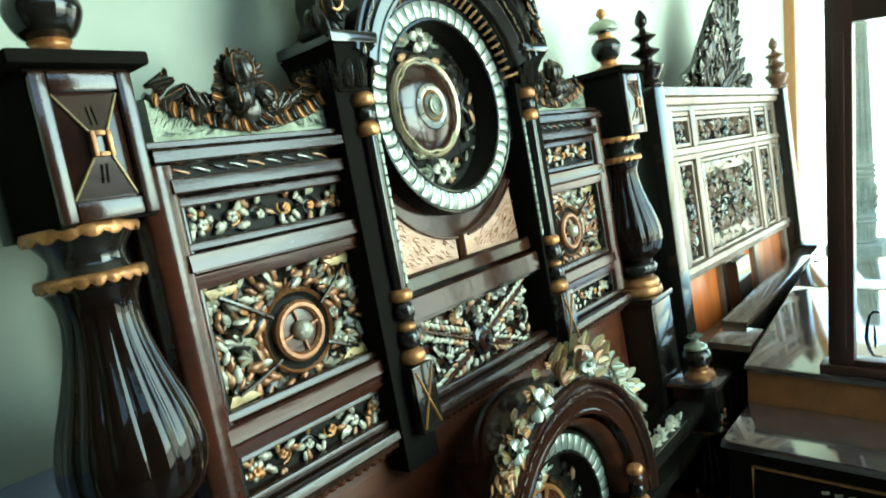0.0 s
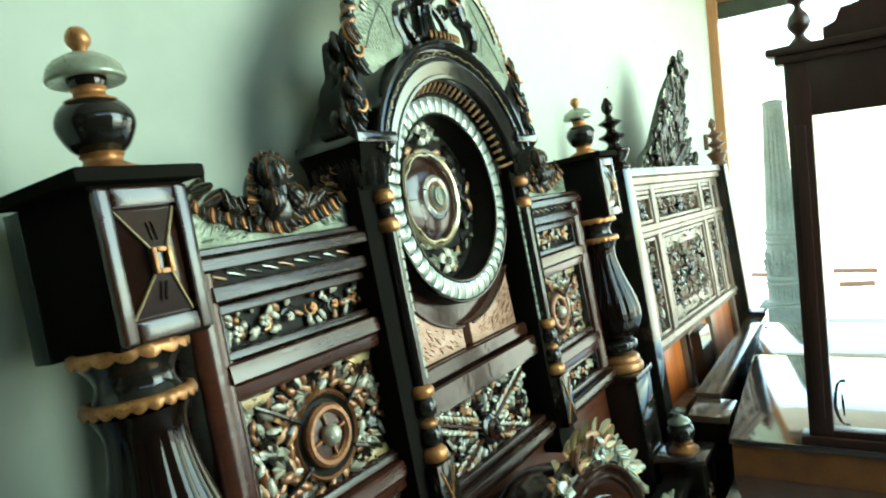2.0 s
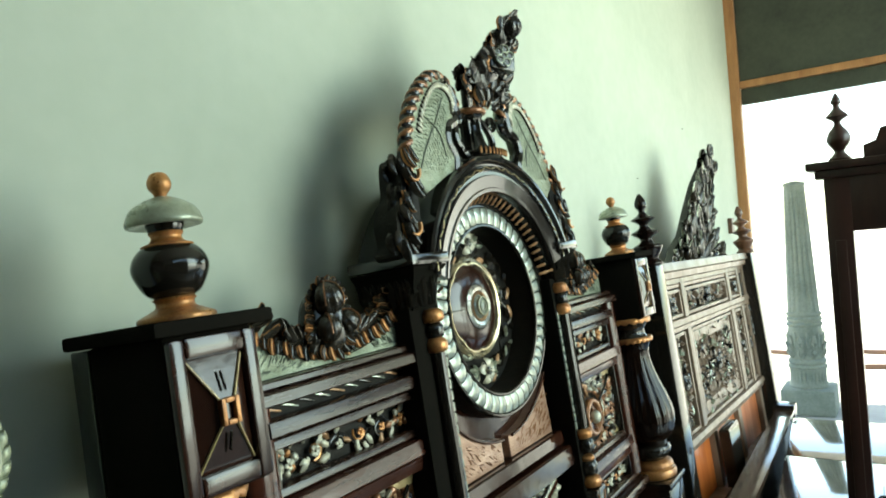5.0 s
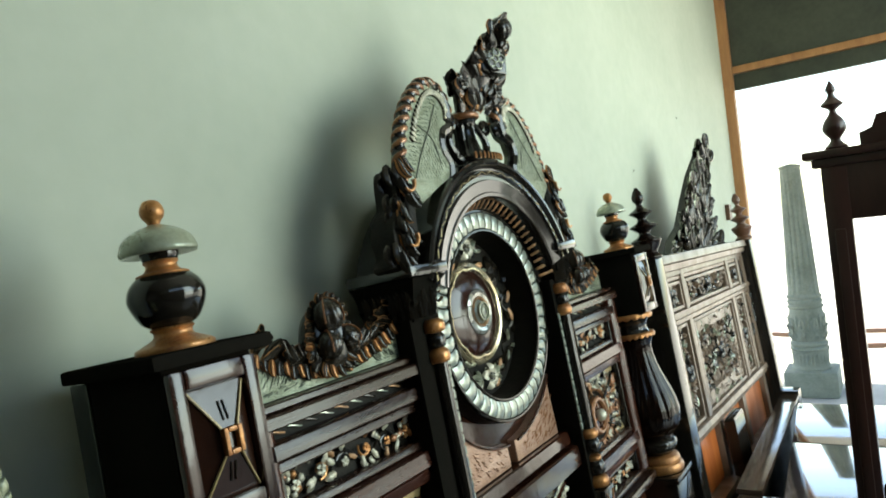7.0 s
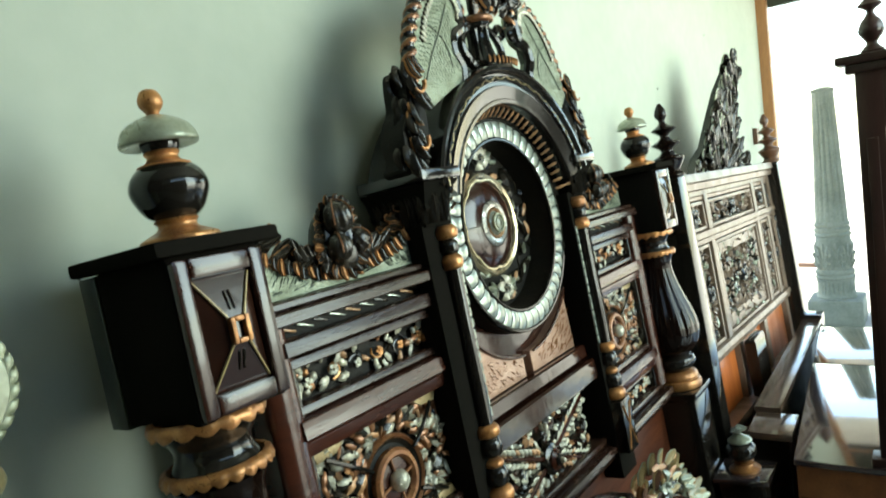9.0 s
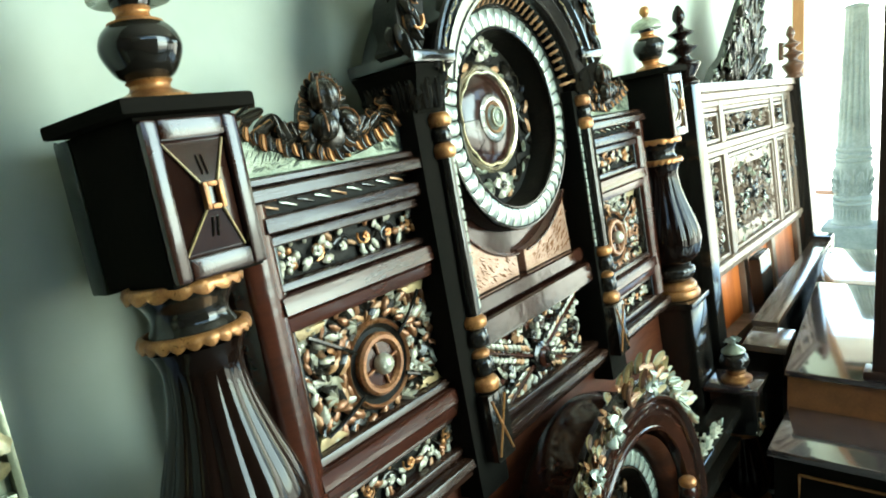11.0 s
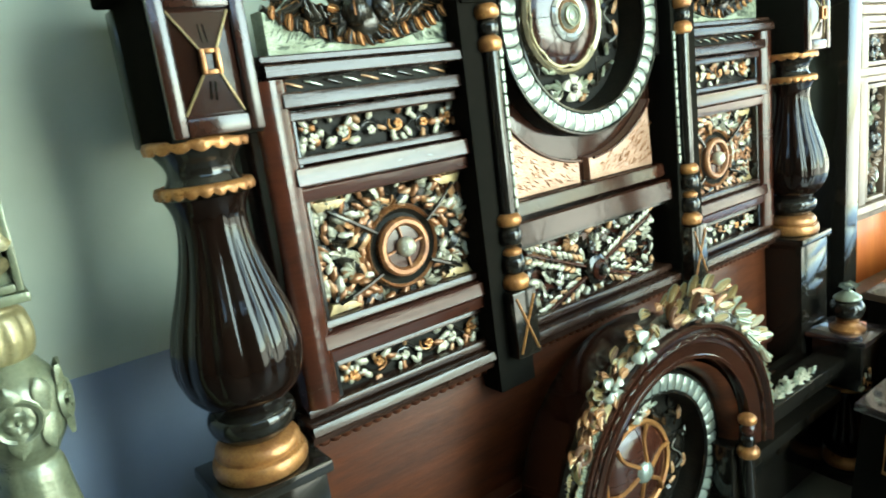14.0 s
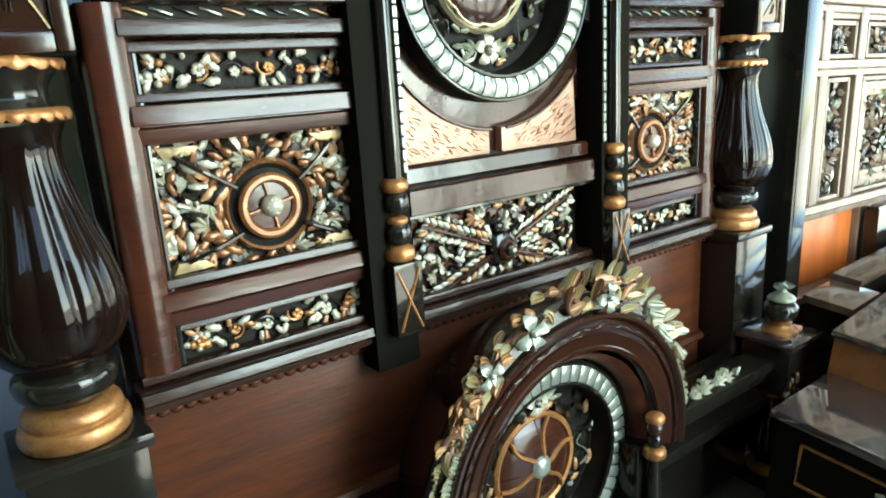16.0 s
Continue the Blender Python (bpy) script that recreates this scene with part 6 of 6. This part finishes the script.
def mirror_frame():
    """A standing wooden mirror frame with no glass in it."""
    t = thing("mirror_frame", "dark red-brown wooden mirror frame without glass standing on the dressing table", "mirror frame")
    e = Matrix(((0.0, 1.0, 0, 1.0), (-1.0, 0.0, 0, -0.618), (0, 0, 1, 0.643), (0, 0, 0, 1)))
    t.matrix_basis = e
    w = 1.0
    for u0, u1 in ((0, 0.076), (w - 0.076, w)):
        s = part("stile", box(u0, u1, -0.03, 0.03, 0.03, 1.335, 0.005), DARKFRAME, t)
        part("bead", box(u0 + 0.022, u1 - 0.022, -0.038, -0.028, 0.09, 1.10, 0.003), DARKFRAME, s)
    part("bottom_rail", box(-0.025, w + 0.025, -0.042, 0.042, 0.0, 0.030, 0.006), DARKFRAME, t)
    part("bottom_rail", box(0.060, w - 0.060, -0.028, 0.028, 0.030, 0.052, 0.004), DARKFRAME, t)
    part("top_rail", box(0.060, w - 0.060, -0.028, 0.028, 1.128, 1.335, 0.004), DARKFRAME, t)
    part("cornice", box(-0.050, w + 0.050, -0.055, 0.055, 1.337, 1.365, 0.008), DARKFRAME, t)
    part("cornice", box(-0.025, w + 0.025, -0.042, 0.042, 1.308, 1.336, 0.006), DARKFRAME, t)
    for u in (0.052, w - 0.052):
        prof = [(0.028, 1.365), (0.034, 1.372), (0.020, 1.387), (0.016, 1.399), (0.032, 1.422), (0.036, 1.439), (0.028, 1.462), (0.013, 1.482), (0.012, 1.497), (0.032, 1.510), (0.033, 1.515), (0.013, 1.537), (0.010, 1.552), (0.016, 1.562), (0.003, 1.592)]
        part("finial", lathe(smooth_profile(prof, 3), (u, 0, 0), 22), DARKFRAME, t)
    crest = [(0.12, 1.365), (0.12, 1.407), (0.16, 1.417), (0.17, 1.457), (0.24, 1.467), (0.30, 1.497), (0.40, 1.547), (0.5, 1.577), (0.6, 1.547), (0.7, 1.497), (0.76, 1.467), (0.83, 1.457), (0.84, 1.417), (0.88, 1.407), (0.88, 1.365)]
    part("crest", prism(crest, -0.02, 0.02, 0.004), DARKFRAME, t, "carved crest board")
    return t


mirror_frame()


def bracket():
    """A small black metal bracket: two legs, a bent head and a thin pin."""
    t = thing("metal_bracket", "small black metal bracket standing on the glossy table top", "bracket", Matrix.Translation((1.39, -0.695, 0.643)))
    part("leg", tube([(0.0, 0.020, 0.0), (0.0, 0.016, 0.05), (0.0, 0.008, 0.09), (0.0, -0.004, 0.104)], 0.008, 6, taper=0.4), LACQUER, t)
    part("leg", tube([(0.0, -0.008, 0.0), (0.0, -0.007, 0.03), (0.0, -0.005, 0.05)], 0.006, 6, taper=0.5), LACQUER, t)
    part("head", box(-0.008, 0.008, -0.022, 0.002, 0.098, 0.108, 0.002), LACQUER, t)
    part("pin", tube([(0.0, -0.012, 0.108), (0.0, -0.013, 0.145)], 0.0015, 5), LACQUER, t)


bracket()


# ---- the pale bed post ----
PALE_FLOWER = flower_mesh("flower", OLIVEGOLD)


OLIVE_FLOWER = flower_mesh("flower", OLIVE)


def pale_post():
    x, y = -1.372, -0.115
    t = thing("bed_post", "olive-silver and gold carved bed post with a round rosette", "bed post", LEANED)
    part("shaft", lathe(smooth_profile([(0.060, 0.70), (0.078, 0.74), (0.080, 0.80), (0.066, 0.90), (0.052, 1.00), (0.046, 1.05), (0.040, 1.068), (0.046, 1.08), (0.062, 1.11), (0.069, 1.148), (0.062, 1.186), (0.046, 1.212), (0.038, 1.222)], 5), (x, y, 0), 60, None, 10, 0.05, (0.72, 1.06)), OLIVE, t, "olive-silver shaft with a round carved bulb")
    bulb = leaf_mesh("leaf", OLIVE, 0.6, 0.10)
    for k in range(10):
        for dz, a in ((1.150, -98), (1.146, 98)):
            m = Matrix.Translation((x, y, dz)) @ Matrix.Rotation(2 * math.pi * k / 10, 4, "Z") @ Matrix.Translation((0, -0.0685, 0)) @ Matrix.Rotation(radians(a), 4, "Y") @ Matrix.Scale(0.052, 4)
            piece("leaf", bulb, t, m)
    for k in range(5):
        a = 2 * math.pi * k / 5
        m = Matrix.Translation((x, y, 1.148)) @ Matrix.Rotation(a, 4, "Z") @ Matrix.Translation((0, -0.066, 0))
        part("ring", sweep_arc([(0.024, -0.004), (0.029, -0.006), (0.032, 0.0), (0.024, 0.006)], 0, 360, 20), OLIVE, t, "", m)
        piece("flower", OLIVE_FLOWER, t, m @ Matrix.Scale(0.036, 4))
    part("pedestal", box(x - 0.085, x + 0.085, y - 0.085, y + 0.085, -0.01, 0.70, 0.006), OLIVE, t)
    part("bead", lathe(smooth_profile([(0.036, 1.220), (0.046, 1.228), (0.052, 1.254), (0.048, 1.284), (0.040, 1.296), (0.046, 1.308)], 4), (x, y, 0), 54, None, 9, 0.08, (1.22, 1.298)), OLIVEGOLD, t, "lobed gold bead")
    part("block", box(x - 0.044, x + 0.044, y - 0.044, y + 0.046, 1.328, 1.448, 0.004), OLIVE, t)
    fr = bmesh.new()
    for q in ((-0.050, -0.040, 1.322, 1.455), (0.040, 0.050, 1.322, 1.455), (-0.040, 0.040, 1.322, 1.334), (-0.040, 0.040, 1.443, 1.455)):
        box(x + q[0], x + q[1], y - 0.056, y - 0.038, q[2], q[3], 0.003, fr)
    part("frame", fr, OLIVE, t)
    part("base_plate", box(x - 0.054, x + 0.054, y - 0.058, y + 0.054, 1.306, 1.321, 0.004), OLIVE, t)
    part("top_plate", box(x - 0.050, x + 0.050, y - 0.054, y + 0.050, 1.456, 1.466, 0.003), OLIVE, t)
    for s, k in ((0.098, "gold"), (0.062, "ivory")):
        piece("flower", PALE_FLOWER if k == "gold" else OLIVE_FLOWER, t, turned(x, y - 0.046, 1.388, 20 if k == "gold" else 56, s))
    part("bead", lathe(smooth_profile([(0.040, 1.464), (0.052, 1.470), (0.055, 1.482), (0.046, 1.492), (0.036, 1.498), (0.050, 1.508), (0.057, 1.522), (0.052, 1.538), (0.036, 1.548), (0.03, 1.556)], 3), (x, y, 0), 36), OLIVEGOLD, t, "two gold rings")
    zc = 1.628
    disc = part("rosette", sweep_arc([(0.001, y - 0.030), (0.045, y - 0.030), (0.052, y - 0.046), (0.068, y - 0.044), (0.077, y - 0.022), (0.077, y + 0.022), (0.068, y + 0.044), (0.001, y + 0.044)], 0, 360, 48, x, zc), OLIVE, t, "olive round rosette with a flower")
    piece("flower", OLIVE_FLOWER, disc, turned(x, y - 0.030, zc, 10, 0.088))
    for i in range(30):
        a = 12 * i
        piece("leaf", bulb, disc, turned(x + 0.072 * math.cos(radians(a)), y - 0.024, zc + 0.072 * math.sin(radians(a)), a + 70, 0.026))
    part("tip", lathe(smooth_profile([(0.024, 1.70), (0.030, 1.708), (0.016, 1.718), (0.020, 1.732), (0.010, 1.746), (0.003, 1.752)], 3), (x, y, 0), 20), OLIVEGOLD, t)


pale_post()
